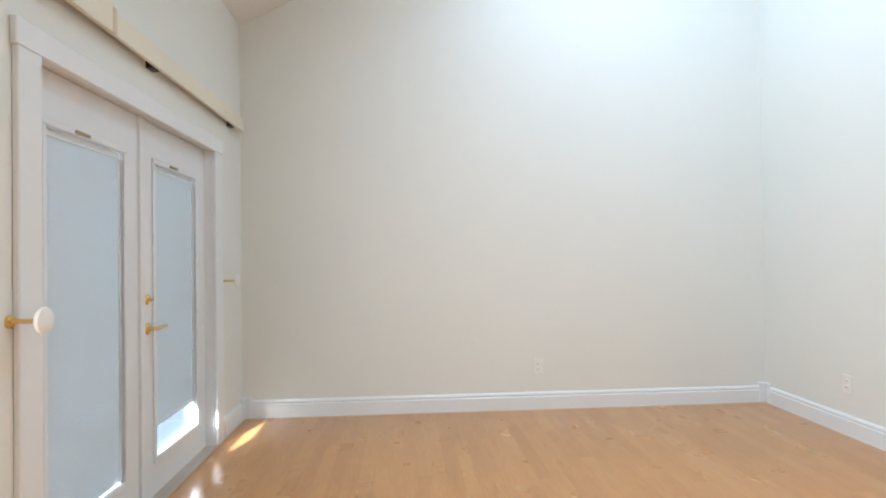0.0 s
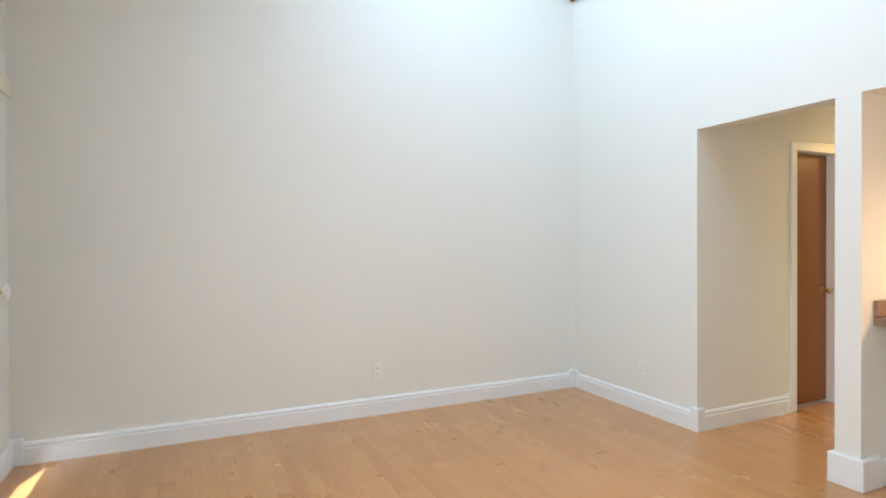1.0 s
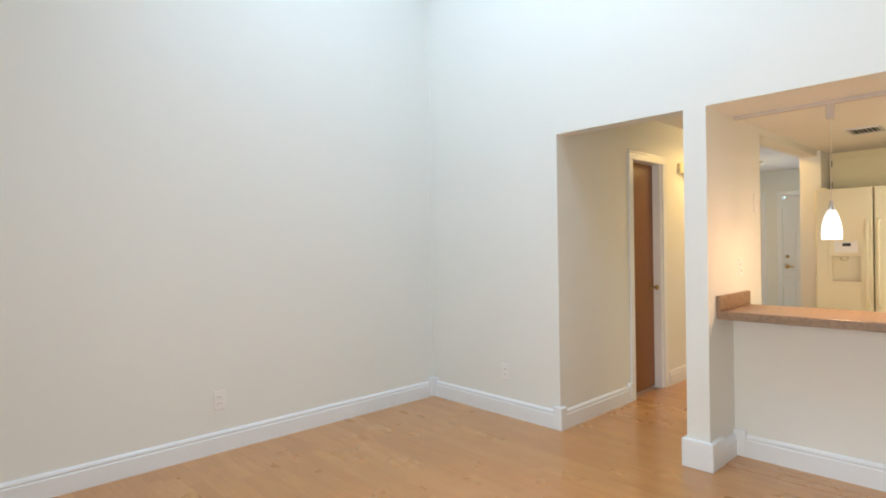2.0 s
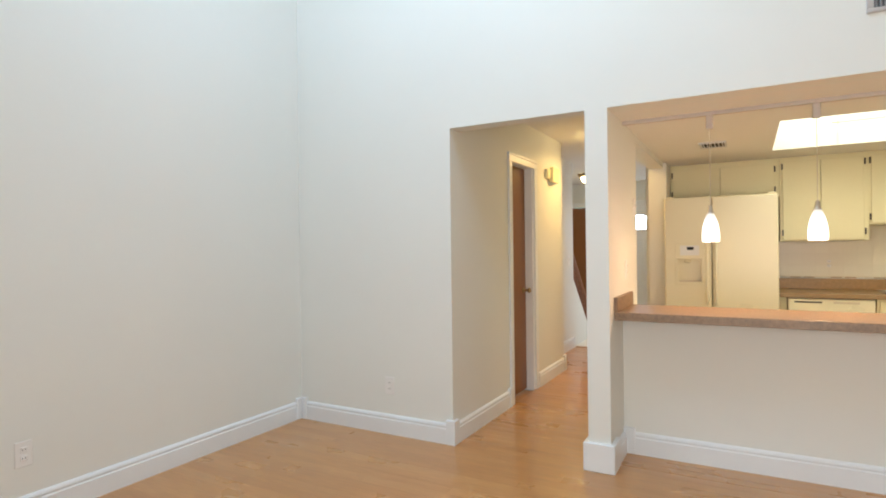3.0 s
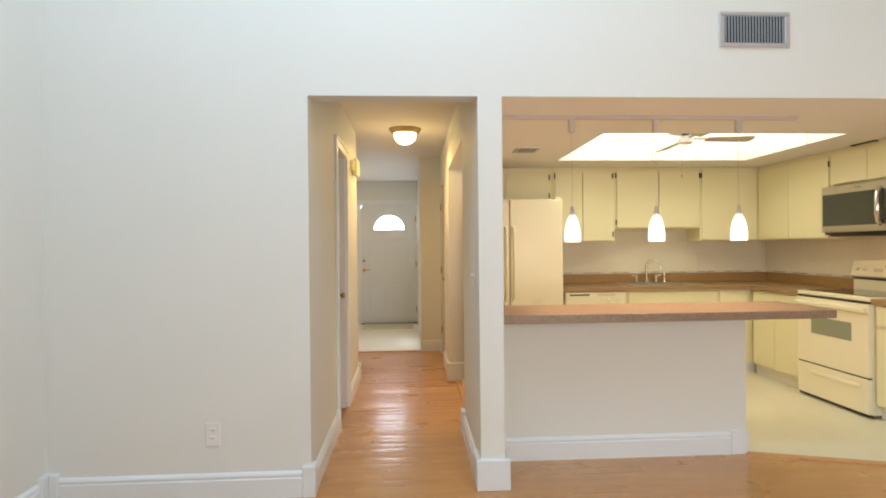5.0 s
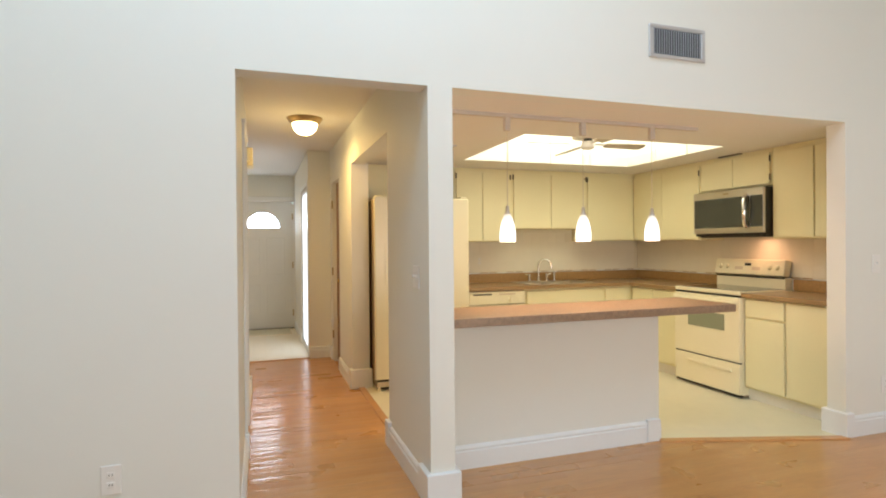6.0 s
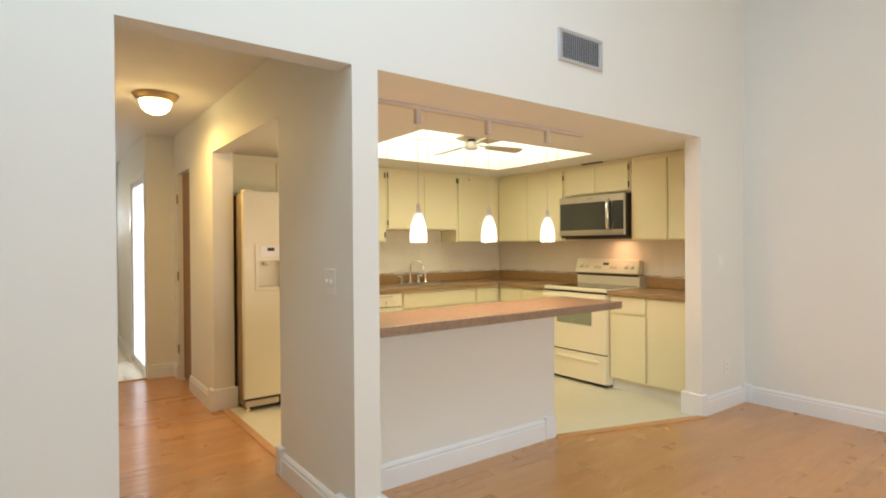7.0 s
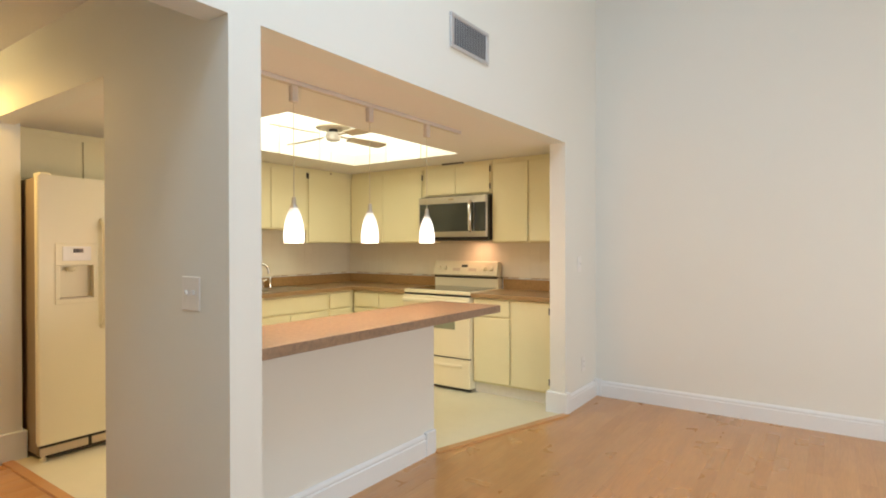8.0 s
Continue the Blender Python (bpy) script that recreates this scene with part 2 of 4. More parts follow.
def lathe(profile, steps=28, m=None):
    """A turned form: profile rows of radius and height."""
    bm = bmesh.new()
    rings = []
    for r, z in profile:
        if r < 1e-5:
            rings.append([bm.verts.new((0, 0, z))])
        else:
            rings.append([bm.verts.new((r * math.cos(2 * math.pi * i / steps), r * math.sin(2 * math.pi * i / steps), z)) for i in range(steps)])
    for a, b in zip(rings, rings[1:]):
        for i in range(steps):
            j = (i + 1) % steps
            if len(a) == 1 and len(b) > 1:
                bm.faces.new((a[0], b[i], b[j]))
            elif len(b) == 1 and len(a) > 1:
                bm.faces.new((a[i], a[j], b[0]))
            elif len(a) > 1:
                bm.faces.new((a[i], a[j], b[j], b[i]))
    if m is not None:
        bmesh.ops.transform(bm, matrix=m, verts=bm.verts)
    return bm


def tube(points, radius, steps=10, close=True):
    """A round bar along points."""
    bm = bmesh.new()
    rings = []
    pts = [Vector(p) for p in points]
    for k, p in enumerate(pts):
        d = (pts[min(k + 1, len(pts) - 1)] - pts[max(k - 1, 0)]).normalized()
        side = d.orthogonal().normalized() if k == 0 else (last - d * last.dot(d)).normalized()
        last = side
        up = d.cross(side)
        r = radius[k] if isinstance(radius, (list, tuple)) else radius
        rings.append([bm.verts.new(p + r * (math.cos(2 * math.pi * i / steps) * side + math.sin(2 * math.pi * i / steps) * up)) for i in range(steps)])
    for a, b in zip(rings, rings[1:]):
        for i in range(steps):
            j = (i + 1) % steps
            bm.faces.new((a[i], a[j], b[j], b[i]))
    if close:
        bm.faces.new(rings[0])
        bm.faces.new(rings[-1])
    return bm


def structure(name, bm, mat, label, category="", smooth=False, parent=None):
    return tagged(link(name, bm, mat, parent, smooth=smooth), label, category or name.split("_")[0], kind="structure")


# ---- walls, floors and ceilings ----
SLOPE = 0.50


def vault(x):
    return 3.06 + SLOPE * (x - XW)


def wall_slab(along, face, back, a, b, holes=(), z1=2.6, roof=None):
    """A wall along x or y between face and back, from a to b, with rectangular holes (a0, a1, z0, z1). roof: a height by place."""
    cuts = sorted({a, b, *[h[0] for h in holes], *[h[1] for h in holes]})
    bm = bmesh.new()
    for p, q in zip(cuts, cuts[1:]):
        mid = (p + q) / 2
        gaps = sorted((h[2], h[3]) for h in holes if h[0] <= mid <= h[1])
        z = -0.02
        spans = []
        for g0, g1 in gaps:
            if g0 > z + 1e-4:
                spans.append((z, g0))
            z = g1
        spans.append((z, z1))
        for s0, s1 in spans:
            if along == "y":
                add_box(bm, min(face, back), max(face, back), p, q, s0, s1)
            else:
                add_box(bm, p, q, min(face, back), max(face, back), s0, s1)
    if roof:
        for v in bm.verts:
            if abs(v.co.z - z1) < 1e-4:
                v.co.z = roof(v.co.x)
    bmesh.ops.remove_doubles(bm, verts=bm.verts, dist=1e-4)
    inner = [f for f in bm.faces if sum(1 for g in bm.faces if g is not f and set(g.verts) == set(f.verts))]
    bmesh.ops.delete(bm, geom=inner, context="FACES_ONLY")
    return bm


ceiling_high = vault(XE)
structure("wall_east", wall_slab("y", XE, XE + TH, YS, YN, [(PY1, HN, -0.02, TOP), (-0.57, PY0, -0.02, TOP)], ceiling_high), WALL, "white painted wall with openings to hall and kitchen")
structure("wall_north", wall_slab("x", YN, YN + TH, XW - TH, XE + TH, (), 3.0, lambda x: vault(min(max(x, XW), XE))), WALL, "tall white painted living room wall")
structure("wall_west", wall_slab("y", XW, XW - TH, YS, YN, [(2.205, 4.015, -0.02, 1.985), (0.2, 1.8, 0.35, 2.0)], 3.06), WALL, "white painted wall with french doors")
structure("wall_south", wall_slab("x", YS, YS - TH, XW - TH, XE + TH, (), 3.0, lambda x: vault(min(max(x, XW), XE))), WALL, "tall white painted wall")

# the vault over the living room, with one long skylight
sx0, sx1, sy0, sy1 = 0.9, 2.0, 1.75, 3.95


def roof_piece(bm, x0, x1, y0, y1):
    add_box(bm, x0, x1, y0, y1, 0, 0.14)


bm = bmesh.new()
roof_piece(bm, XW - TH, sx0, YS - TH, YN + TH)
roof_piece(bm, sx1, XE + TH, YS - TH, YN + TH)
roof_piece(bm, sx0, sx1, YS - TH, sy0)
roof_piece(bm, sx0, sx1, sy1, YN + TH)
for v in bm.verts:
    v.co.z += 3.06 + SLOPE * (v.co.x - XW)
structure("ceiling", bm, CEIL, "white sloping living room ceiling")
slope_turn = -math.atan(SLOPE)
mid_x, mid_y = (sx0 + sx1) / 2, (sy0 + sy1) / 2
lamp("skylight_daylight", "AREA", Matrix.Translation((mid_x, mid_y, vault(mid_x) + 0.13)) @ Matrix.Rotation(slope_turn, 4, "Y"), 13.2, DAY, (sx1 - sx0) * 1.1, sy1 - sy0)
# unseen opaque cover above the lamp, there to stop direct sun
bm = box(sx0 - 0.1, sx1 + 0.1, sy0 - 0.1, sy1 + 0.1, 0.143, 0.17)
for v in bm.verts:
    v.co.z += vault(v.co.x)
structure("ceiling_skylight", bm, SUNBLOCK, "opaque white skylight panel, added to block the sun", "skylight")

# invented window, out of view: its panel stops the sun, its lamp fills the room
w1 = structure("window_1", boxes((XW - 0.09, XW - 0.06, 0.2, 1.8, 0.35, 2.0)), SUNBLOCK, "added window out of view with an opaque white panel", "window")
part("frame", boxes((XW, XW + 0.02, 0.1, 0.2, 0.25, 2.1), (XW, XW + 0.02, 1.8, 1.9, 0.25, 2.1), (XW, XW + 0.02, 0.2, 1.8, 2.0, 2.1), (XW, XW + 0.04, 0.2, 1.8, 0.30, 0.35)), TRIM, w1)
# warm fill for the lower walls and the bar front
lamp("window_fill", "AREA", look((XW - 0.05, 1.0, 1.17), (3, 1.0, 1.17)), 13.5, (1.0, 0.875, 0.73), 1.55, 1.60)

# kitchen and hall shell
structure("wall_pillar", box(XE + TH, 4.03, PY0, PY1, -0.02, HC), WALL, "white wall between hall and kitchen")
structure("wall_hall_south", wall_slab("x", PY1, 2.21, 5.54, 7.09, [(6.36, 6.90, -0.02, 2.05)], HC), WALL, "white hall wall beside the refrigerator")
structure("wall_hall_header", box(4.03, 5.54, PY0, PY1, 2.08, HC), WALL, "white header over the hall's kitchen opening")
structure("wall_hall_north", wall_slab("x", HN, HN + TH, XE + TH, 5.66, [(4.180, 4.745, -0.02, 2.07)], HC), WALL, "white hall wall with a door")
structure("wall_stair", prism([(5.53, HN + TH), (5.66, HN + TH), (5.66, 3.56), (7.08, 3.56), (7.08, 3.66), (5.53, 3.66)], -0.02, HC), WALL, "white wall beside the stairs")
structure("wall_foyer_end", box(7.09, 7.22, 2.21, 2.50, -0.02, HC), WALL, "white end wall of the hall")
structure("wall_foyer_south", wall_slab("x", 2.63, 2.50, 7.09, XF, [(7.17, 8.13, -0.02, 2.05)], HC), WALL, "white foyer wall with a glazed door")
structure("wall_front", wall_slab("y", XF, XF + TH, 2.50, 5.2, [(2.655, 3.62, -0.02, 2.04), (3.92, 4.68, -0.02, 2.04)], HC), WALL, "white wall round the front door")
structure("wall_foyer_north", box(5.53, XF + TH, 5.1, 5.23, -0.02, HC), WALL, "plain white wall behind the stairs")
structure("wall_behind_stair", box(5.40, 5.53, HN + TH, 5.23, -0.02, HC), WALL, "plain white wall")
structure("wall_kitchen_east", box(XK, XK + TH, YS - TH, 2.21, -0.02, HC), WALL, "cream lit kitchen wall")
structure("wall_kitchen_south", box(XE + TH, XK, YS - TH, YS, -0.02, HC), WALL, "cream lit kitchen wall")
structure("ceiling_hall", boxes((XE + TH, XF + TH, PY1, 5.23, HC, HC + 0.1), (7.09, XF + TH, 2.4, PY1, HC, HC + 0.1)), CEIL, "white hall and foyer ceiling")

kx0, kx1, ky0, ky1 = 4.065, 5.32, -0.515, 1.335
bm = boxes((XE + TH, kx0, YS - TH, PY0, TOP, TOP + 0.1), (kx1, XK, YS - TH, PY0, TOP, TOP + 0.1),
           (kx0, kx1, YS - TH, ky0, TOP, TOP + 0.1), (kx0, kx1, ky1, PY0, TOP, TOP + 0.1))
structure("ceiling_kitchen", bm, CEIL, "kitchen ceiling round a skylight well")
bm = boxes((kx0 - 0.03, kx0, ky0, ky1, TOP + 0.1, 2.75), (kx1, kx1 + 0.03, ky0, ky1, TOP + 0.1, 2.75),
           (kx0 - 0.03, kx1 + 0.03, ky0 - 0.03, ky0, TOP + 0.1, 2.75), (kx0 - 0.03, kx1 + 0.03, ky1, ky1 + 0.03, TOP + 0.1, 2.75))
structure("ceiling_well", bm, TRIM, "white skylight well", "ceiling")
# opaque lid behind the lamp keeps the sun out of the well
structure("ceiling_kitchen_skylight", box(kx0 - 0.03, kx1 + 0.03, ky0 - 0.03, ky1 + 0.03, 2.752, 2.78), SUNBLOCK, "opaque white panel over the kitchen skylight, added to block the sun", "skylight")
lamp("kitchen_daylight", "AREA", pose((kx0 + kx1) / 2, (ky0 + ky1) / 2, 2.74), 7.3, (1.0, 0.865, 0.56), kx1 - kx0, ky1 - ky0)

# grounds and floors
structure("ground", boxes((-60, XW - TH, -60, 60, -0.2, -0.06), (XF + TH, 60, -60, 60, -0.2, -0.06), (XW - TH, XF + TH, -60, YS - TH, -0.2, -0.06), (XW - TH, XF + TH, 5.3, 60, -0.2, -0.06)), LAWN, "green lawn outside the house")
structure("patio", box(-16, XW - TH - 0.01, -2.0, 22, -0.06, -0.03), PAVING, "pale concrete patio outside the doors", "pavement")
wood_floor = structure("floor", box(XW - TH, 7.09, YS - TH, 5.2, -0.12, -0.016), DARKOAK, "honey coloured wooden strip floor")
edge_in = [(3.475, 0.66), (3.085, -0.57), (3.085, YS), (XK, YS), (XK, PY0), (5.54, PY0), (5.54, 2.275), (4.03, 2.275), (4.03, PY0), (3.475, PY0)]
structure("floor_kitchen", prism(edge_in, -0.015, 0.003), VINYL, "pale cream sheet vinyl kitchen floor", "floor")

# ---- trim ----
SKIRT = [(0, 0), (0.020, 0), (0.020, 0.102), (0.017, 0.105), (0.0135, 0.107), (0.0135, 0.112), (0.016, 0.114), (0.017, 0.121), (0.013, 0.130), (0.006, 0.137), (0, 0.138)]


def skirting(a, b, out):
    structure("baseboard", swept(SKIRT, a, b, out), TRIM, "white moulded baseboard", "baseboard")


def plinth(x0, x1, y0, y1, h=0.165):
    structure("baseboard", box(x0, x1, y0, y1, 0, h, 0.004), TRIM, "square white baseboard corner block", "baseboard")


P = 0.026
skirting((XW + 0.07, YN), (XE - 0.07, YN), (0, -1))
skirting((XE, HN + 0.045), (XE, YN - 0.045), (-1, 0))
skirting((XE, YS + 0.06), (XE, -0.57 - 0.05), (-1, 0))
plinth(XE - 0.06, XE, YS, YS + 0.022, 0.15)
plinth(XE - 0.022, XE, YS + 0.022, YS + 0.06, 0.15)
skirting((XW, YS), (XE - 0.06, YS), (0, 1))
skirting((XW, 4.17), (XW, YN - 0.07), (1, 0))
skirting((XW, YS + 0.02), (XW, 2.13), (1, 0))
plinth(XE - 0.07, XE, YN - P, YN)
plinth(XE - P, XE, YN - 0.07, YN - P)
plinth(XW, XW + 0.07, YN - P, YN)
plinth(XW, XW + P, YN - 0.07, YN - P)
plinth(XE - P, XE + 0.05, HN - P, HN + 0.045)
plinth(XE - P, XE + TH + P, PY0 - P, PY1 + P, 0.168)
plinth(XE - P, XE + TH + P, -0.62, -0.57 + P)
skirting((XE + 0.05, HN), (4.075, HN), (0, -1))
plinth(4.075, 4.118, HN - P, HN, 0.158)
skirting((4.83, HN), (5.63, HN), (0, -1))
plinth(5.63, 5.66 + P, HN - P, HN + 0.04)
skirting((XE + TH + P, PY1), (3.98, PY1), (0, 1))
plinth(3.97, 4.03 + P, PY0 - 0.01, PY1 + P)
plinth(5.54 - P, 5.62, 2.19, PY1 + P, 0.175)
skirting((5.62, PY1), (6.36, PY1), (0, 1))
skirting((6.92, PY1), (7.09, PY1), (0, 1))
skirting((7.09, 2.39), (7.09, 2.63), (-1, 0))
skirting((8.18, 2.63), (XF, 2.63), (0, 1))
skirting((5.69, 3.56), (7.08, 3.56), (0, -1))
skirting((XF, 3.70), (XF, 3.84), (-1, 0))
structure("trim_beam", box(XE - 0.05, XE, YS, YN, 3.57, 3.72, 0.006), BEAM, "dark wooden ledge high on the wall", "trim")

# wooden thresholds at the edge of the kitchen floor
bm = box(-0.64, 0.64, -0.03, 0.03, -0.010, 0.011, 0.005)
ob = structure("trim_threshold", bm, OAK, "wooden threshold strip beside the bar", "trim")
ob.matrix_world = pose(3.275, 0.047, 0, 0, 0, math.degrees(math.atan2(1.23, 0.39)))
structure("trim_threshold", box(4.03, 5.54, 2.262, 2.322, -0.010, 0.010, 0.005), OAK, "wooden threshold strip between hall and kitchen", "trim")
structure("trim_threshold", box(7.075, 7.115, 2.63, 3.56, -0.010, 0.008, 0.004), DARKOAK, "dark threshold strip at the foyer", "trim")

# ---- breakfast bar ----
structure("wall_bar", box(3.492, 3.61, 0.640, PY0, -0.02, 0.882), WALL, "low white wall under the breakfast bar", "wall")
skirting((3.492, 0.75), (3.492, PY0 - 0.07), (-1, 0))
plinth(3.492 - P, 3.492, PY0 - 0.07, PY0)
plinth(3.492 - P, 3.492, 0.648, 0.75, 0.150)
skirting((3.492, 0.640), (3.61, 0.640), (0, -1))
skirting((XE + TH + P, PY0), (3.466, PY0), (0, -1))
bar = thing("bar_top", (3.47, 1.25, 0.882), "brown speckled laminate breakfast bar top on a low wall", "countertop")
bm = box(3.212, 3.735, 0.262, 2.238, 0.878, 0.926, 0.004, Matrix.Translation((-3.47, -1.25, -0.882)), 2)
part("slab", bm, LAMINATE, bar)
part("end_splash", box(3.212, 3.735, 2.216, 2.2385, 0.927, 1.015, 0.003, Matrix.Translation((-3.47, -1.25, -0.882))), LAMINATE, bar, "short upstand of the same laminate")


# ---- outlets and switches ----
def outlet(m, slots=True, wide=1, label="white duplex outlet on the wall"):
    """A wall plate that faces -y in its own frame."""
    ob = thing("wall_outlet" if slots else "light_switch", (0, 0, 0), label, "outlet" if slots else "switch")
    w = 0.039 * (1 if wide == 1 else 1.5)
    part("plate", box(-w, w, -0.006, 0, -0.063, 0.063, 0.003), PLASTIC, ob)
    if slots:
        for z in (-0.021, 0.021):
            part("socket", box(-0.0165, 0.0165, -0.009, -0.004, z - 0.014, z + 0.014, 0.003), PLASTIC, ob)
            for x in (-0.006, 0.006):
                part("slot", box(x - 0.0012, x + 0.0012, -0.0096, -0.0086, z - 0.003, z + 0.006), BLACK, ob, "dark slot")
    else:
        for i in range(wide):
            x = 0.046 * (i - (wide - 1) / 2)
            part("toggle", box(x - 0.005, x + 0.005, -0.018, -0.004, -0.004, 0.012, 0.002), PLASTIC, ob)
    part("screw", lathe([(0, 0), (0.003, 0), (0.003, 0.001), (0, 0.0012)], 8, pose(0, -0.006, 0, 90)), PLASTIC, ob)
    ob.matrix_world = m
    return ob


outlet(pose(1.187, YN, 0.342))
outlet(pose(XE, 3.79, 0.343, 0, 0, -90))
outlet(pose(XE, -0.95, 0.33, 0, 0, -90))
outlet(pose(3.335, PY1, 1.152, 0, 0, 180), False, 2, "white double light switch on the hall wall")
outlet(pose(3.62, PY0, 1.17, 0, 0, 0), True, 1, "white outlet above the bar")
outlet(pose(3.93, PY0, 1.60, 0, 0, 0), False, 1, "white switch plate on the kitchen side")
outlet(pose(XE, -0.86, 1.17, 0, 0, -90), False, 1, "white light switch on the narrow wall")
outlet(pose(6.86, 3.56, 1.16, 0, 0, 0), False, 1, "small white thermostat beside the stairs")
outlet(pose(XK, 0.86, 1.14, 0, 0, -90), True, 1, "cream outlet over the kitchen counter")

# ---- return air grille over the kitchen opening ----
g = thing("wall_vent", (XE, 0.826, 2.505), "grey metal return air grille high on the wall", "vent")
part("frame", boxes((-0.014, 0, -0.202, 0.202, 0.075, 0.097), (-0.014, 0, -0.202, 0.202, -0.097, -0.075),
                    (-0.014, 0, -0.202, -0.172, -0.075, 0.075), (-0.014, 0, 0.172, 0.202, -0.075, 0.075), bevel=0.003), GRILLE, g)
# flat dark sheet paints the shade of the duct behind the slats
part("backing", box(-0.004, -0.001, -0.172, 0.172, -0.075, 0.075), DUCT, g, "dark sheet for the unlit duct behind the slats")
for i in range(20):
    part("slat", box(-0.0060, 0.0060, -0.0011, 0.0011, -0.075, 0.075, 0, pose(-0.008, -0.163 + 0.01716 * i, 0, 0, 0, -40)), GRILLE, g)


# ---- french doors, blinds and valance ----
def slab_with_hole(w, h, t, hole):
    """A door leaf in its own frame: x across from 0 to w, z up, y through its thickness, with a hole (x0, x1, z0, z1)."""
    x0, x1, z0, z1 = hole
    return boxes((0, x0, -t / 2, t / 2, 0, h), (x1, w, -t / 2, t / 2, 0, h), (x0, x1, -t / 2, t / 2, 0, z0), (x0, x1, -t / 2, t / 2, z1, h))


RX = XW - 0.075
fd = tagged(new("door_1"), "white double french doors with enclosed blinds", "door", kind="structure")
fd.location = (RX, 2.205, 0.0)
LEAF = 0.880
for k in range(2):
    y0 = 0.025 + k * (LEAF + 0.004)
    turn = pose(0, y0, 0.012, 0, 0, 90)
    leaf = part("leaf", slab_with_hole(LEAF, 1.948, 0.044, (0.155, 0.725, 0.19, 1.742)), DOORPAINT, fd)
    leaf.matrix_local = turn
    for a, b, c, d in ((0.13, 0.75, 0.165, 0.195), (0.13, 0.75, 1.737, 1.767), (0.13, 0.160, 0.195, 1.737), (0.72, 0.75, 0.195, 1.737)):
        part("glazing_bead", box(a, b, -0.031, -0.021, c, d, 0.004), DOORPAINT, leaf)
    pane = part("pane", box(0.158, 0.722, -0.014, -0.010, 0.193, 1.739), GLASS, leaf, "clear glass over the blind")
    pane.visible_shadow = False
    pane = part("pane", box(0.158, 0.722, 0.012, 0.016, 0.193, 1.739), GLASS, leaf, "clear outer glass")
    pane.visible_shadow = False
    part("blind_rail", box(0.165, 0.715, -0.009, 0.010, 1.707, 1.737, 0.002), PLASTIC, leaf)
    part("blind_tab", box(0.33, 0.43, -0.040, -0.030, 1.744, 1.758, 0.003), BRONZE, leaf, "small blind slider")
    bm = bmesh.new()
    low = 0.205 if k == 0 else 0.36
    for i in range(int((1.722 - low) / 0.0140)):
        add_box(bm, 0.160, 0.720, -0.0090, 0.0090, -0.0004, 0.0004, 0, pose(0, 0.0005, low + 0.0140 * i, -80))
    # added side strips that block light past the slat ends
    for a in (0.1555, 0.7125):
        part("blind_light_stop", box(a, a + 0.012, -0.0095, 0.0115, 0.193, 1.706), PLASTIC, leaf, "white strip added beside the blind to stop light")
    if k:
        part("bottom_rail", box(0.166, 0.714, -0.007, 0.008, low - 0.022, low - 0.006, 0.002), PLASTIC, leaf)
    tagged(part("blind_slat", bm, SLAT, leaf, "closed pale mini blind slats"), kind="stuff")
    if k == 1:
        for z, r in ((1.028, 0.026), (0.878, 0.030)):
            part("rose", lathe([(0, 0), (r, 0), (r, 0.006), (r * 0.7, 0.012), (0, 0.014)], 24, pose(0.07, -0.022, z, 90)), BRASS, leaf, "polished brass rose", True)
        part("thumb_turn", box(0.058, 0.082, -0.052, -0.036, 1.022, 1.034, 0.003), BRASS, leaf)
        part("lever", tube([(0.07, -0.030, 0.878), (0.07, -0.066, 0.878), (0.085, -0.072, 0.878), (0.185, -0.070, 0.880)], [0.010, 0.009, 0.009, 0.007]), BRASS, leaf, "polished brass lever", True)
part("astragal", box(-0.010, 0.012, 0.885, 0.930, 0.012, 1.962, 0.004, Matrix.Translation((0.026, 0, 0))), DOORPAINT, fd)
part("threshold", boxes((-0.06, 0.10, 0.0, 1.81, -0.012, 0.014), bevel=0.004), STEEL, fd, "metal door threshold")
part("jamb", boxes((-0.05, 0.075, 0.0, 0.022, 0, 1.984), (-0.05, 0.075, 1.788, 1.81, 0, 1.984), (-0.05, 0.075, 0.022, 1.788, 1.964, 1.984)), TRIM, fd)
part("casing", boxes((0.075, 0.098, -0.065, 0.052, 0, 1.955), (0.075, 0.098, 1.798, 1.935, 0, 1.955), (0.075, 0.100, -0.075, 1.945, 1.955, 2.05), bevel=0.004), TRIM, fd)
val = thing("valance", (XW, 3.2, 2.20), "painted wooden curtain valance over the french doors", "valance")
part("board", box(0.035, 0.056, -0.53, 1.325, 0.0, 0.105, 0.003), CREAMPAINT, val)
part("board", box(0.035, 0.060, -1.50, -0.536, 0.0, 0.125, 0.003), CREAMPAINT, val)
part("top_board", box(0.0, 0.035, -1.50, 1.325, 0.085, 0.105, 0.002), CREAMPAINT, val)
part("batten", box(0.056, 0.064, -0.550, -0.520, 0.0, 0.11, 0.002), BEIGEPLASTIC, val)
for y in (-0.13, 1.10):
    part("bracket", boxes((0.0, 0.034, y, y + 0.07, -0.006, 0.03)), BLACK, val, "black metal curtain bracket")


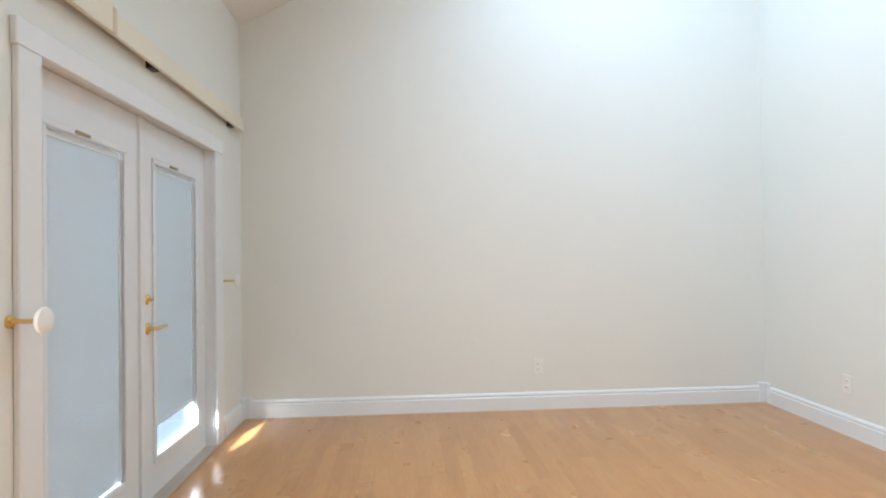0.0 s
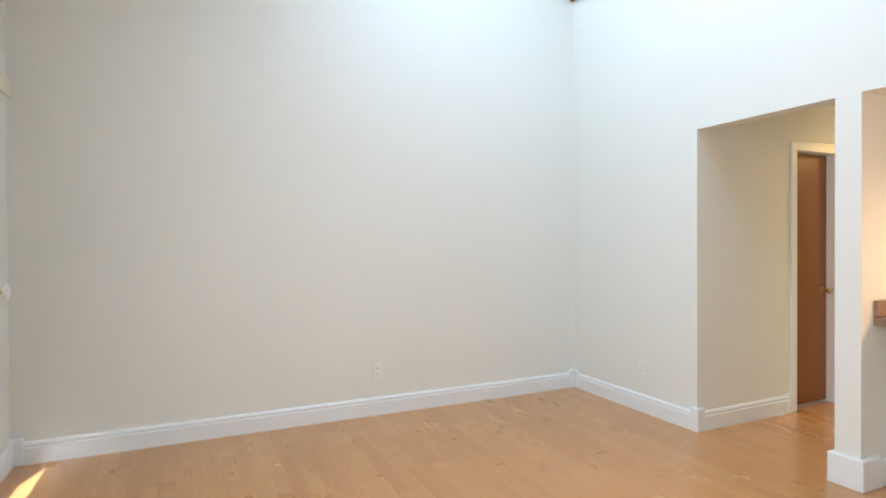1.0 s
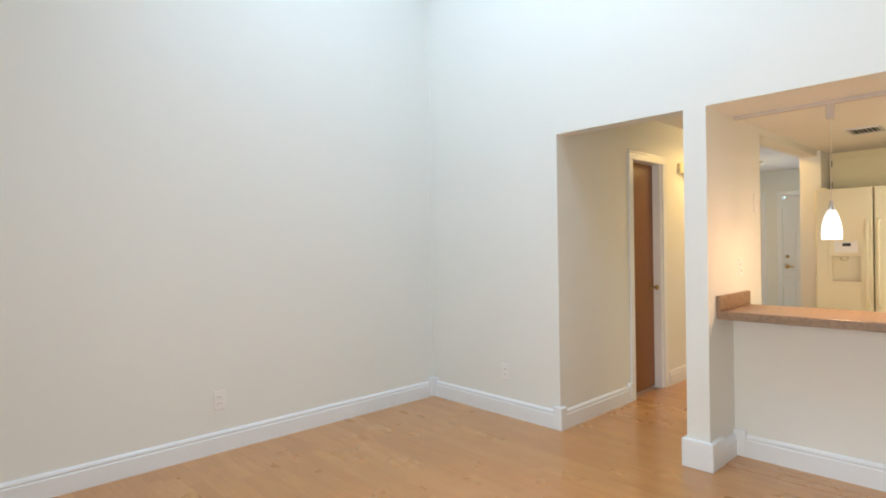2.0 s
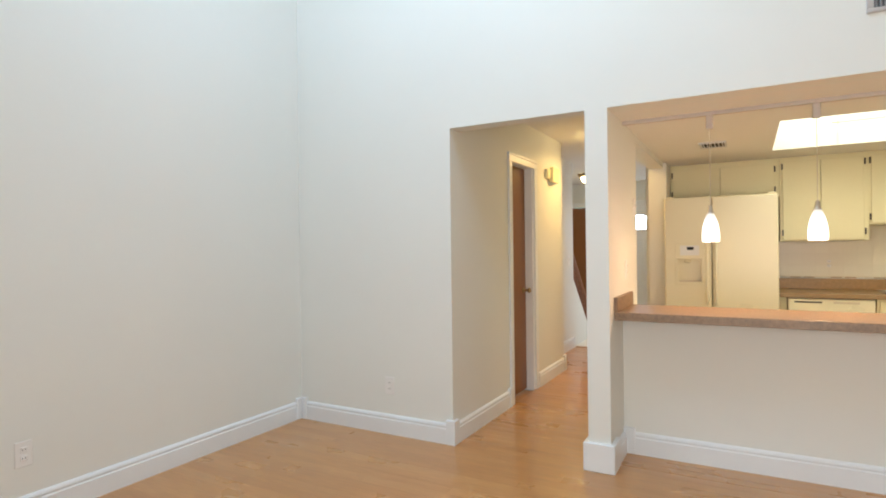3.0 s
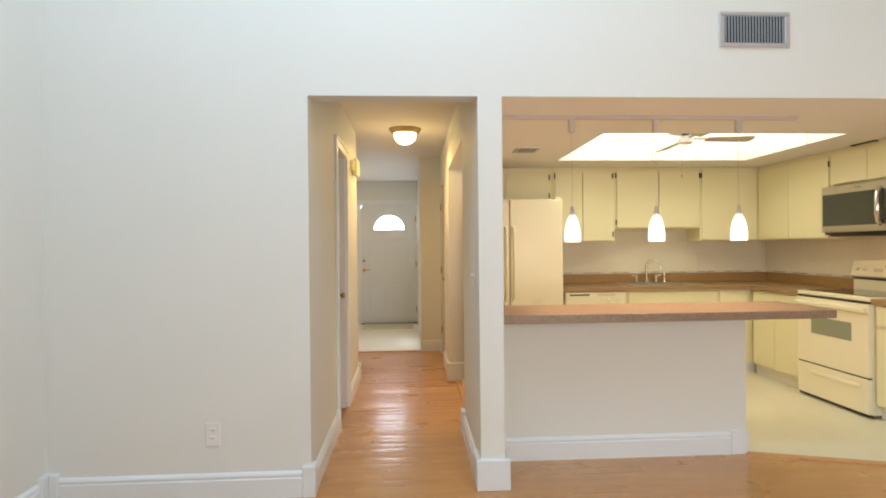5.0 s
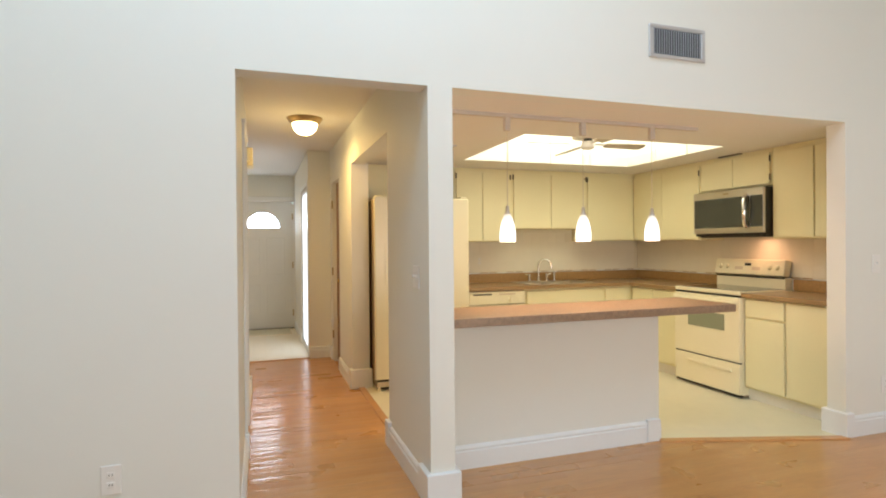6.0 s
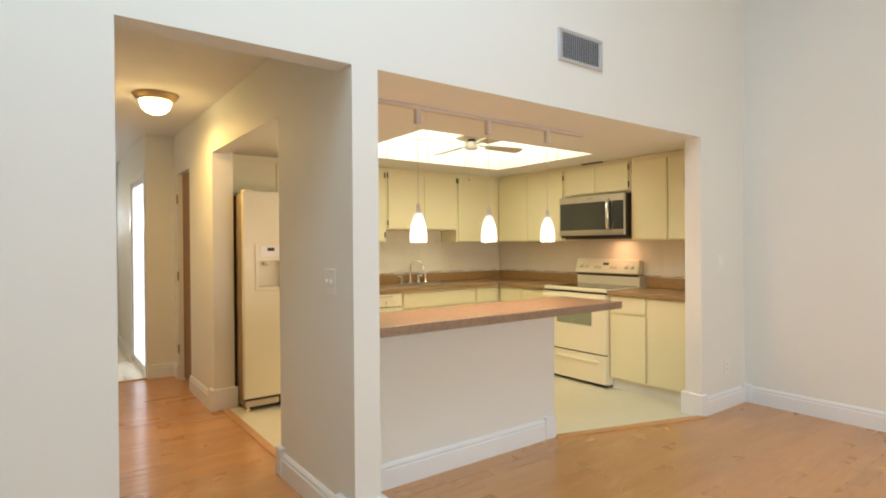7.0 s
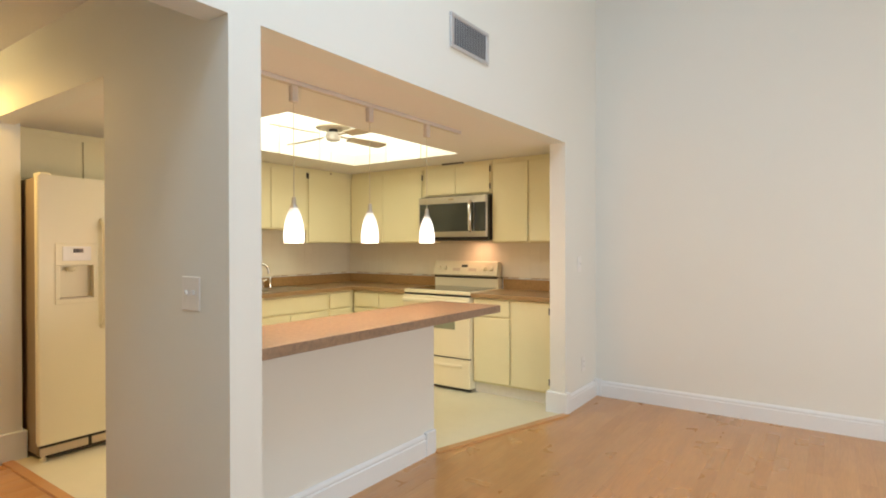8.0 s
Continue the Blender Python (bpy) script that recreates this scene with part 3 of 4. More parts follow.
def holdback(y, z):
    h = thing("curtain_holdback", (XW, y, z), "brass and white porcelain curtain holdback on the wall", "holdback", "curtain holdbacks")
    part("base", lathe([(0, 0), (0.022, 0), (0.020, 0.008), (0.009, 0.012), (0, 0.012)], 20, pose(0, 0, 0, 0, 90)), BRASS, h, smooth=True)
    part("stem", tube([(0.008, 0, 0), (0.03, 0, 0), (0.075, 0, 0), (0.095, 0, 0)], [0.010, 0.008, 0.008, 0.010]), BRASS, h, "brass stem", True)
    part("knob", lathe([(0, 0), (0.020, 0.0), (0.040, 0.006), (0.046, 0.013), (0.042, 0.020), (0.020, 0.027), (0, 0.029)], 28, pose(0.093, 0, 0, 0, 90)), PLASTIC, h, "white porcelain disc", True)


holdback(2.125, 1.055)
holdback(4.165, 1.088)


# ---- hall ----
def flush_light(x, y, z, r, power, group="ceiling lights in hall and foyer"):
    f = thing("ceiling_light", (x, y, z), "lit frosted bowl ceiling light with brass rim", "ceiling light", group)
    part("rim", lathe([(0, 0), (r, 0), (r * 0.98, -0.012), (r * 0.88, -0.034), (r * 0.71, -0.048), (r * 0.70, -0.03), (0, -0.03)], 40), BRONZE, f, "aged brass rim", True)
    part("bowl", lathe([(r * 0.70, -0.042), (r * 0.69, -0.068), (r * 0.61, -0.102), (r * 0.43, -0.130), (r * 0.19, -0.146), (0, -0.149)], 40), BOWL, f, "lit frosted glass bowl", True)
    part("finial", lathe([(0, -0.146), (0.010, -0.149), (0.009, -0.156), (0, -0.160)], 14), BRONZE, f, smooth=True)
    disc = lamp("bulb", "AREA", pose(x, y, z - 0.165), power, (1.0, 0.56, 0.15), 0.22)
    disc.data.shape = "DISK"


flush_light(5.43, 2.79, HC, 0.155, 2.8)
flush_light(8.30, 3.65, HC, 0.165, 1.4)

door = tagged(new("door_2"), "dark stained flush wooden door in white casing", "door", kind="structure")
door.location = (4.165, HN, 0)
part("slab", box(0.020, 0.575, 0.075, 0.110, 0.008, 2.055, 0.002), DOORWOOD, door)
part("jamb", boxes((0.015, 0.029, 0.0, 0.13, 0, 2.07), (0.566, 0.58, 0.0, 0.13, 0, 2.07), (0.029, 0.566, 0.0, 0.13, 2.056, 2.07)), TRIM, door)
part("stop", boxes((0.545, 0.566, 0.0, 0.074, 0, 2.056), (0.029, 0.041, 0.04, 0.074, 0, 2.056), bevel=0.002), TRIM, door)
part("casing", boxes((-0.045, 0.021, -0.018, 0, 0, 2.055), (0.574, 0.645, -0.018, 0, 0, 2.055), (-0.045, 0.645, -0.018, 0, 2.055, 2.125), (-0.05, 0.65, -0.024, 0, 2.108, 2.130), bevel=0.004), TRIM, door)
part("rose", lathe([(0, 0), (0.028, 0), (0.026, 0.008), (0.012, 0.014), (0.010, 0.04), (0.022, 0.050), (0.025, 0.064), (0.016, 0.074), (0, 0.076)], 22, pose(0.49, 0.075, 0.93, 90)), BRONZE, door, "aged brass knob", True)

ch = thing("door_chime", (5.30, HN, 2.06), "beige plastic door chime box on the hall wall", "chime")
part("cover", box(-0.10, 0.10, -0.055, -0.012, -0.075, 0.075, 0.008, None, 2), CREAM, ch)
part("back_plate", box(-0.115, 0.115, -0.012, 0, -0.06, 0.06, 0.003), CREAM, ch)
part("side_box", box(-0.215, -0.135, -0.035, 0, -0.05, 0.045, 0.006), CREAM, ch)

cl = tagged(new("door_3"), "narrow stained wooden closet door in the hall wall", "door", kind="structure")
cl.location = (6.36, PY1, 0)
part("slab", box(0.004, 0.535, -0.080, -0.045, 0.008, 2.045, 0.002), DOORWOOD, cl)
for z in (0.30, 1.03, 1.80):
    part("hinge", box(0.53, 0.552, -0.004, 0.010, z - 0.045, z + 0.045, 0.003), BRONZE, cl, "aged brass hinge")
part("knob", lathe([(0, 0), (0.022, 0), (0.010, 0.01), (0.009, 0.03), (0.022, 0.042), (0.020, 0.058), (0, 0.064)], 18, pose(0.05, -0.045, 0.95, -90)), BRONZE, cl, smooth=True)

# front door with its arched light
fdoor = tagged(new("door_4"), "white panelled front door with an arched light", "door", kind="structure")
fdoor.location = (XF, 2.655, 0)
AC, AR = 0.470, 0.270


def arched_leaf():
    """The leaf, with a half round opening above the middle."""
    bm = bmesh.new()
    w, h, zb, n = 0.963, 2.039, 1.620, 20
    arc = [(AC + AR * math.cos(math.pi * i / n), zb + AR * 0.94 * math.sin(math.pi * i / n)) for i in range(n + 1)]
    rim = []
    for (y, z) in arc:
        dy, dz = y - AC, z - zb
        k = min((w - AC) / abs(dy) if abs(dy) > 1e-6 else 9e9, (h - zb) / dz if dz > 1e-6 else 9e9)
        rim.append((AC + dy * k, zb + dz * k))
    rim[0], rim[-1] = (w, zb), (0.0, zb)
    for x in (0.0, 0.042):
        va = [bm.verts.new((x, y, z)) for y, z in arc]
        vr = [bm.verts.new((x, y, z)) for y, z in rim]
        for i in range(n):
            bm.faces.new((va[i], va[i + 1], vr[i + 1], vr[i]))
        corners = [bm.verts.new((x, y, 0.012)) for y in (w, 0.0)]
        bm.faces.new((vr[0], corners[0], corners[1], vr[-1], va[-1], va[0]))
    return bm


part("leaf", arched_leaf(), DOORPAINT, fdoor).location = (0.03, 0.002, 0)
n = 20
bm = prism([(AC + 0.264 * math.cos(math.pi * i / n), 1.624 + 0.247 * math.sin(math.pi * i / n)) for i in range(n + 1)], -0.004, 0.004)
pane = part("fanlight", bm, FANLIGHT, fdoor, "bright daylit arched glass")
pane.matrix_local = Matrix(((0, 0, 1, 0.05), (1, 0, 0, 0), (0, 1, 0, 0), (0, 0, 0, 1)))
bm = bmesh.new()
for i in range(n):
    a, b = math.pi * i / n, math.pi * (i + 1) / n
    for r0, r1 in ((0.258, 0.284),):
        q = [(0.022, AC + r * math.cos(t), 1.620 + 0.94 * r * math.sin(t)) for r, t in ((r0, a), (r1, a), (r1, b), (r0, b))]
        f = bm.faces.new([bm.verts.new(p) for p in q])
bmesh.ops.remove_doubles(bm, verts=bm.verts, dist=1e-4)
bmesh.ops.extrude_face_region(bm, geom=list(bm.faces))
for v in list(bm.verts)[len(bm.verts) // 2:]:
    v.co.x += 0.012
add_box(bm, 0.022, 0.034, AC - 0.284, AC + 0.284, 1.600, 1.622, 0.003)
part("fanlight_frame", bm, DOORPAINT, fdoor)
for y0, y1 in ((0.14, 0.43), (0.52, 0.81)):
    for z0, z1 in ((0.22, 0.72), (0.86, 1.46)):
        bm = boxes((0.022, 0.032, y0, y1, z0, z0 + 0.02), (0.022, 0.032, y0, y1, z1 - 0.02, z1), (0.022, 0.032, y0, y0 + 0.02, z0, z1), (0.022, 0.032, y1 - 0.02, y1, z0, z1), bevel=0.003)
        part("panel_moulding", bm, DOORPAINT, fdoor)
part("threshold", box(-0.03, 0.12, 0, 0.965, -0.015, 0.014, 0.004), BLACK, fdoor, "dark door sill")
part("casing", boxes((-0.018, 0, -0.03, 0.004, 0, 2.04), (-0.018, 0, 0.961, 1.035, 0, 2.04), (-0.018, 0, -0.03, 1.035, 2.04, 2.115), bevel=0.004), TRIM, fdoor)
for z in (0.25, 1.02, 1.80):
    part("hinge", box(0.018, 0.03, 0.0, 0.02, z - 0.05, z + 0.05, 0.002), BRONZE, fdoor, "aged brass hinge")
part("deadbolt", lathe([(0, 0), (0.028, 0), (0.024, 0.014), (0, 0.016)], 18, pose(0.03, 0.905, 1.09, 0, -90)), BRONZE, fdoor, smooth=True)
part("lever", tube([(0.03, 0.905, 0.93), (-0.035, 0.905, 0.93), (-0.04, 0.895, 0.93), (-0.04, 0.80, 0.932)], 0.009), BRASS, fdoor, "brass lever", True)
part("rose", lathe([(0, 0), (0.030, 0), (0.028, 0.01), (0, 0.012)], 18, pose(0.03, 0.905, 0.93, 0, -90)), BRASS, fdoor, smooth=True)

fcl = tagged(new("door_5"), "brown stained flush closet door in the foyer", "door", kind="structure")
fcl.location = (XF, 3.92, 0)
part("slab", box(0.012, 0.050, 0.004, 0.756, 0.01, 2.03, 0.002), DOORWOOD, fcl)
part("casing", boxes((-0.018, 0, -0.075, 0.0, 0, 2.04), (-0.018, 0, 0.76, 0.84, 0, 2.04), (-0.018, 0, -0.075, 0.84, 2.04, 2.115), bevel=0.004), TRIM, fcl)
part("knob", lathe([(0, 0), (0.024, 0), (0.010, 0.01), (0.009, 0.03), (0.024, 0.042), (0.022, 0.058), (0, 0.064)], 18, pose(0.012, 0.07, 0.95, 0, -90)), BRASS, fcl, "brass knob", True)

mat = thing("door_mat", (9.28, 3.14, 0.004), "thin pale grey mat before the front door", "mat")
part("pile", box(-0.28, 0.28, -0.40, 0.40, 0.001, 0.009, 0.003), MAT, mat)
part("border", boxes((-0.295, -0.28, -0.415, 0.415, 0.0, 0.007), (0.28, 0.295, -0.415, 0.415, 0.0, 0.007), (-0.28, 0.28, -0.415, -0.40, 0.0, 0.007), (-0.28, 0.28, 0.40, 0.415, 0.0, 0.007)), BEIGEPLASTIC, mat, "darker bound edge")

# glazed side door of the foyer
sd = tagged(new("door_6"), "bright white glazed door in the foyer", "door", kind="structure")
sd.location = (7.17, 2.60, 0)
part("frame", slab_with_hole(0.96, 2.045, 0.05, (0.045, 0.915, 0.09, 1.985)), DOORPAINT, sd)
part("pane", box(0.043, 0.917, 0.010, 0.018, 0.088, 1.987), SIDELIGHT, sd, "bright daylit glass")
part("casing", boxes((-0.05, 0.004, 0.031, 0.040, 0, 2.05), (0.956, 1.01, 0.031, 0.040, 0, 2.05), (-0.05, 1.01, 0.031, 0.040, 2.05, 2.10), bevel=0.003), TRIM, sd)

# stairs: knee wall, treads, rail
bm = bmesh.new()
side = [(7.08, 0), (7.98, 0), (7.98, 0.06), (7.08, 0.90)]
rows = [[bm.verts.new((x, y, z)) for x, z in side] for y in (3.56, 3.66)]
for r in rows:
    bm.faces.new(r)
for i in range(4):
    j = (i + 1) % 4
    bm.faces.new((rows[0][i], rows[0][j], rows[1][j], rows[1][i]))
structure("wall_stair_knee", bm, WALL, "white sloping knee wall of the stairs", "wall")
stairs = thing("staircase", (7.0, 4.1, 0), "carpeted staircase rising behind the knee wall", "staircase")
for i in range(8):
    x1 = 7.95 - 0.20 * i - 7.0
    part("step", box(x1 - 0.22, x1, -0.435, 0.5, 0.185 * i, 0.185 * (i + 1), 0.008), BEIGEPLASTIC, stairs)
rail = thing("stair_rail", (7.5, 3.61, 0), "brown wooden stair rail with turned balusters", "railing")
part("handrail", tube([(-0.42, 0, 1.335), (0.46, 0, 0.49)], 0.028, 12), RAILWOOD, rail)
part("newel", boxes((0.42, 0.49, -0.035, 0.035, 0.06, 0.56), bevel=0.006), RAILWOOD, rail)
for i in range(9):
    x = -0.40 + 0.10 * i
    zb, zt = 0.90 - 0.933 * (x + 0.42), 1.335 - 0.96 * (x + 0.42)
    h = zt - zb
    part("baluster", lathe([(0.013, 0), (0.013, 0.2 * h), (0.009, 0.24 * h), (0.014, 0.5 * h), (0.009, 0.78 * h), (0.012, 0.82 * h), (0.012, h)], 10, Matrix.Translation((x, 0, zb))), RAILWOOD, rail, smooth=True)


# ---- kitchen ----
def cabinet(name, at, w, h, d, doors, label, hinges=(), drawers=(), turn=0, toe=0.0, category="cabinet"):
    """A cabinet that faces -y in its own frame, x from 0 to w, z from 0 to h. doors, drawers: rows (x0, x1, z0, z1). hinges: (x, z)."""
    c = thing(name, (0, 0, 0), label, category)
    part("body", boxes((0, w, 0.02, d, toe, h), bevel=0.002), CREAM, c)
    if toe:
        part("toe_kick", box(0.0, w, 0.055, d, 0, toe), TOE, c, "grey recessed toe kick")
    for x0, x1, z0, z1 in doors:
        part("door", box(x0 + 0.003, x1 - 0.003, 0, 0.0195, z0 + 0.003, z1 - 0.003, 0.002), CREAM, c)
    for x0, x1, z0, z1 in drawers:
        part("drawer", box(x0 + 0.003, x1 - 0.003, 0, 0.0195, z0 + 0.004, z1 - 0.003, 0.002), CREAM, c)
    for x, z in hinges:
        part("hinge", boxes((x - 0.006, x + 0.006, -0.006, 0.0, z - 0.027, z + 0.027), (x - 0.003, x + 0.003, -0.010, -0.006, z - 0.022, z + 0.022), bevel=0.001), BLACK, c, "dark metal hinge")
    c.matrix_world = pose(*at, 0, 0, turn)
    return c


UX, UY, UB, UT = 5.80, -0.945, 1.352, 2.128
# along the far wall the cabinets face -x: own x runs towards -y
cabinet("upper_cabinet", (UX, 2.205, 1.768), 0.94, UT - 1.768, 0.32, [(0.025, 0.45, 0.012, 0.31), (0.45, 0.90, 0.012, 0.31)], "cream flush cabinet above the refrigerator", [(0.02, 0.07), (0.02, 0.26), (0.905, 0.07), (0.905, 0.26)], turn=-90)
cabinet("upper_cabinet", (UX, 1.262, UB), 0.662, UT - UB, 0.32, [(0.02, 0.315, 0.01, 0.735), (0.315, 0.63, 0.01, 0.735)], "cream flush wall cabinet over the counter", [(0.02, 0.08), (0.02, 0.69), (0.635, 0.08), (0.635, 0.69)], turn=-90)
cabinet("upper_cabinet", (UX, 0.600, 1.486), 0.92, UT - 1.486, 0.32, [(0.015, 0.47, 0.01, 0.605), (0.47, 0.905, 0.01, 0.605)], "shorter cream wall cabinet over the sink", [(0.008, 0.07), (0.008, 0.56), (0.912, 0.56)], turn=-90)
cabinet("upper_cabinet", (UX, -0.320, UB), 0.92, UT - UB, 0.32, [(0.015, 0.626, 0.01, 0.735)], "cream corner wall cabinet", [(0.010, 0.69)], turn=-90)
# along the side wall they face +y: own x runs towards -x
cabinet("upper_cabinet", (UX, UY, UB), 1.022, UT - UB, 0.30, [(0.002, 0.475, 0.01, 0.735), (0.475, 1.0, 0.01, 0.735)], "cream flush wall cabinet beside the microwave", [(1.008, 0.66)], turn=180)
cabinet("upper_cabinet", (4.775, UY, 1.812), 0.787, UT - 1.812, 0.30, [(0.015, 0.385, 0.01, 0.28), (0.385, 0.770, 0.01, 0.28)], "short cream cabinet above the microwave", [(0.777, 0.07), (0.777, 0.23)], turn=180)
cabinet("upper_cabinet", (3.985, UY, UB), 0.745, UT - UB, 0.30, [(0.012, 0.375, 0.01, 0.735), (0.385, 0.735, 0.01, 0.735)], "cream flush double wall cabinet", (), turn=180)

BX, BY, CB = 5.52, -0.685, 0.862
cabinet("base_cabinet", (BX, 1.284, 0), 0.052, CB, 0.60, [], "narrow cream filler beside the dishwasher", turn=-90, toe=0.10)
cabinet("base_cabinet", (BX, 0.600, 0), 0.95, CB, 0.60, [(0.02, 0.47, 0.12, 0.68), (0.47, 0.93, 0.12, 0.68)], "cream sink base cabinet", (), [(0.02, 0.93, 0.69, 0.845)], turn=-90, toe=0.10)
cabinet("base_cabinet", (BX, -0.350, 0), 0.89, CB, 0.60, [(0.012, 0.30, 0.12, 0.68)], "cream corner base cabinet", (), [(0.012, 0.30, 0.69, 0.845)], turn=-90, toe=0.10)
cabinet("base_cabinet", (5.518, BY, 0), 0.722, CB, 0.56, [(0.03, 0.36, 0.12, 0.68), (0.36, 0.71, 0.12, 0.68)], "cream base cabinet beside the stove", [(0.716, 0.2)], [(0.03, 0.36, 0.69, 0.845), (0.36, 0.71, 0.69, 0.845)], turn=180, toe=0.10)
cabinet("base_cabinet", (4.032, BY, 0), 0.80, CB, 0.56, [(0.012, 0.375, 0.115, 0.690), (0.395, 0.755, 0.115, 0.85)], "cream base cabinet with a drawer and two doors", [(0.748, 0.20), (0.748, 0.78)], [(0.012, 0.375, 0.700, 0.850)], turn=180, toe=0.10)

ct = thing("countertop", (5.8, -0.9, CB), "brown laminate corner countertop with a sink", "countertop")
O = Matrix.Translation((-5.8, 0.9, -CB))
bm = boxes((5.495, XK, 0.50, 1.284, CB, 0.898), (5.495, 5.60, -0.22, 0.50, CB, 0.898), (6.00, XK, -0.22, 0.50, CB, 0.898), (5.495, XK, YS, -0.22, CB, 0.898), (4.795, 5.495, YS, -0.66, CB, 0.898))
bmesh.ops.transform(bm, matrix=O, verts=bm.verts)
part("slab", bm, COUNTER, ct)
ct2 = thing("countertop", (3.6, -0.95, CB), "brown laminate countertop beside the stove", "countertop")
part("slab", box(3.235, 4.032, YS, -0.655, CB, 0.898, 0.004, Matrix.Translation((-3.6, 0.95, -CB)), 2), COUNTER, ct2)

# sink and tap
sink = thing("sink", (5.80, 0.14, 0.898), "double bowl stainless steel kitchen sink", "sink")
part("rim", boxes((-0.225, -0.195, -0.385, 0.385, 0.0, 0.008), (0.195, 0.225, -0.385, 0.385, 0.0, 0.008), (-0.195, 0.195, -0.385, -0.355, 0.0, 0.008), (-0.195, 0.195, 0.355, 0.385, 0.0, 0.008), (-0.195, 0.195, -0.012, 0.012, 0.0, 0.008), bevel=0.003), STEEL, sink)
for s in (-1, 1):
    y0, y1 = (0.012, 0.355) if s > 0 else (-0.355, -0.012)
    bm = boxes((-0.195, 0.195, y0, y1, -0.17, -0.165), (-0.197, -0.193, y0, y1, -0.165, 0.0), (0.193, 0.197, y0, y1, -0.165, 0.0), (-0.193, 0.193, y0, y0 + 0.004, -0.165, 0.0), (-0.193, 0.193, y1 - 0.004, y1, -0.165, 0.0))
    part("bowl", bm, STEEL, sink)
tap = thing("faucet", (6.03, 0.170, 0.898), "chrome gooseneck kitchen faucet with two handles", "faucet")
arc = [(0, 0, 0.0), (0, 0, 0.10), (0, 0, 0.18)] + [(-0.072 + 0.072 * math.cos(a), 0, 0.18 + 0.072 * math.sin(a)) for a in [math.pi * i / 10 for i in range(1, 11)]] + [(-0.146, 0, 0.150)]
part("spout", tube(arc, 0.0105, 12), CHROME, tap, smooth=True).matrix_local = pose(0, 0, 0, 0, 0, 55)
part("spout_collar", lathe([(0.024, 0.010), (0.022, 0.03), (0.015, 0.045), (0.013, 0.06), (0, 0.06)], 18), CHROME, tap, smooth=True)
part("deck_plate", box(-0.028, 0.028, -0.13, 0.13, 0, 0.012, 0.005), CHROME, tap)
for y in (-0.105, 0.115):
    part("handle", lathe([(0.020, 0.01), (0.017, 0.04), (0.012, 0.055), (0.022, 0.062), (0.018, 0.085), (0, 0.09)], 16, Matrix.Translation((0, y, 0))), CHROME, tap, smooth=True)
    part("lever", tube([(0, y, 0.075), (-0.01, y * 1.5, 0.088)], 0.006, 8), CHROME, tap)
part("sprayer", lathe([(0.018, 0.0), (0.014, 0.03), (0.012, 0.07), (0.017, 0.085), (0.014, 0.11), (0, 0.112)], 16, Matrix.Translation((0, -0.20, 0))), CHROME, tap, smooth=True)

# dishwasher
dw = thing("dishwasher", (BX, 0.918, 0), "cream dishwasher under the counter", "dishwasher")
part("body", box(0.025, 0.58, -0.308, 0.308, 0.09, 0.858), SHADEDBISQUE, dw)
part("door", box(-0.012, 0.025, -0.305, 0.305, 0.115, 0.715, 0.006), BISQUE, dw)
part("control_panel", box(-0.016, 0.025, -0.305, 0.305, 0.722, 0.852, 0.006), BISQUE, dw)
part("vent_slot", boxes((-0.0185, -0.015, 0.06, 0.26, 0.818, 0.830)), BLACK, dw, "dark vent slot")
part("handle_slot", boxes((-0.0185, -0.015, -0.20, -0.02, 0.815, 0.832)), BEIGEPLASTIC, dw)
part("dial", lathe([(0.020, 0), (0.018, 0.014), (0, 0.015)], 18, pose(-0.016, -0.14, 0.765, 0, -90)), BISQUE, dw, smooth=True)
part("kick_plate", box(0.03, 0.05, -0.305, 0.305, 0.0, 0.09), SHADEDBISQUE, dw)

# refrigerator
def pierced_panel(x0, x1, y0, y1, z0, z1, hole):
    """One upright panel between x0 and x1 with a rectangular hole (y0, y1, z0, z1) through it."""
    bm = bmesh.new()
    h0, h1, k0, k1 = hole
    outer, inner = [(y0, z0), (y1, z0), (y1, z1), (y0, z1)], [(h0, k0), (h1, k0), (h1, k1), (h0, k1)]
    rings = [[bm.verts.new((x, y, z)) for y, z in ring] for x in (x0, x1) for ring in (outer, inner)]
    for i in range(4):
        j = (i + 1) % 4
        for a, b in ((0, 1), (2, 3), (0, 2), (1, 3)):
            bm.faces.new((rings[a][i], rings[a][j], rings[b][j], rings[b][i]))
    return bm


fr = thing("refrigerator", (5.305, 1.752, 0), "bisque side by side refrigerator with ice dispenser", "refrigerator")
part("case", box(0.086, 0.79, -0.448, 0.430, 0.03, 1.752, 0.006), SHADEDBISQUE, fr, "textured cabinet sides coloured as in shade")
fz = part("freezer_door", pierced_panel(0.0, 0.082, 0.062, 0.438, 0.115, 1.760, (0.135, 0.345, 0.985, 1.31)), BISQUE, fr)
part("door_edge", tube([(0.016, 0.438, 0.115), (0.016, 0.438, 1.76)], 0.0158, 12), BISQUE, fz)
part("dispenser_recess", boxes((0.060, 0.078, 0.135, 0.345, 0.985, 1.215), (0.004, 0.060, 0.135, 0.345, 0.985, 0.995), (0.0, 0.060, 0.135, 0.345, 1.205, 1.31)), BISQUE, fz)
part("dispenser_frame", boxes((-0.007, 0.0, 0.120, 0.360, 0.965, 0.995), (-0.007, 0.0, 0.120, 0.360, 1.205, 1.345), (-0.007, 0.0, 0.120, 0.145, 0.995, 1.205), (-0.007, 0.0, 0.335, 0.360, 0.995, 1.205), bevel=0.003), BISQUE, fz)
part("dispenser_panel", box(-0.011, -0.006, 0.160, 0.320, 1.235, 1.325, 0.002), PLASTIC, fz)
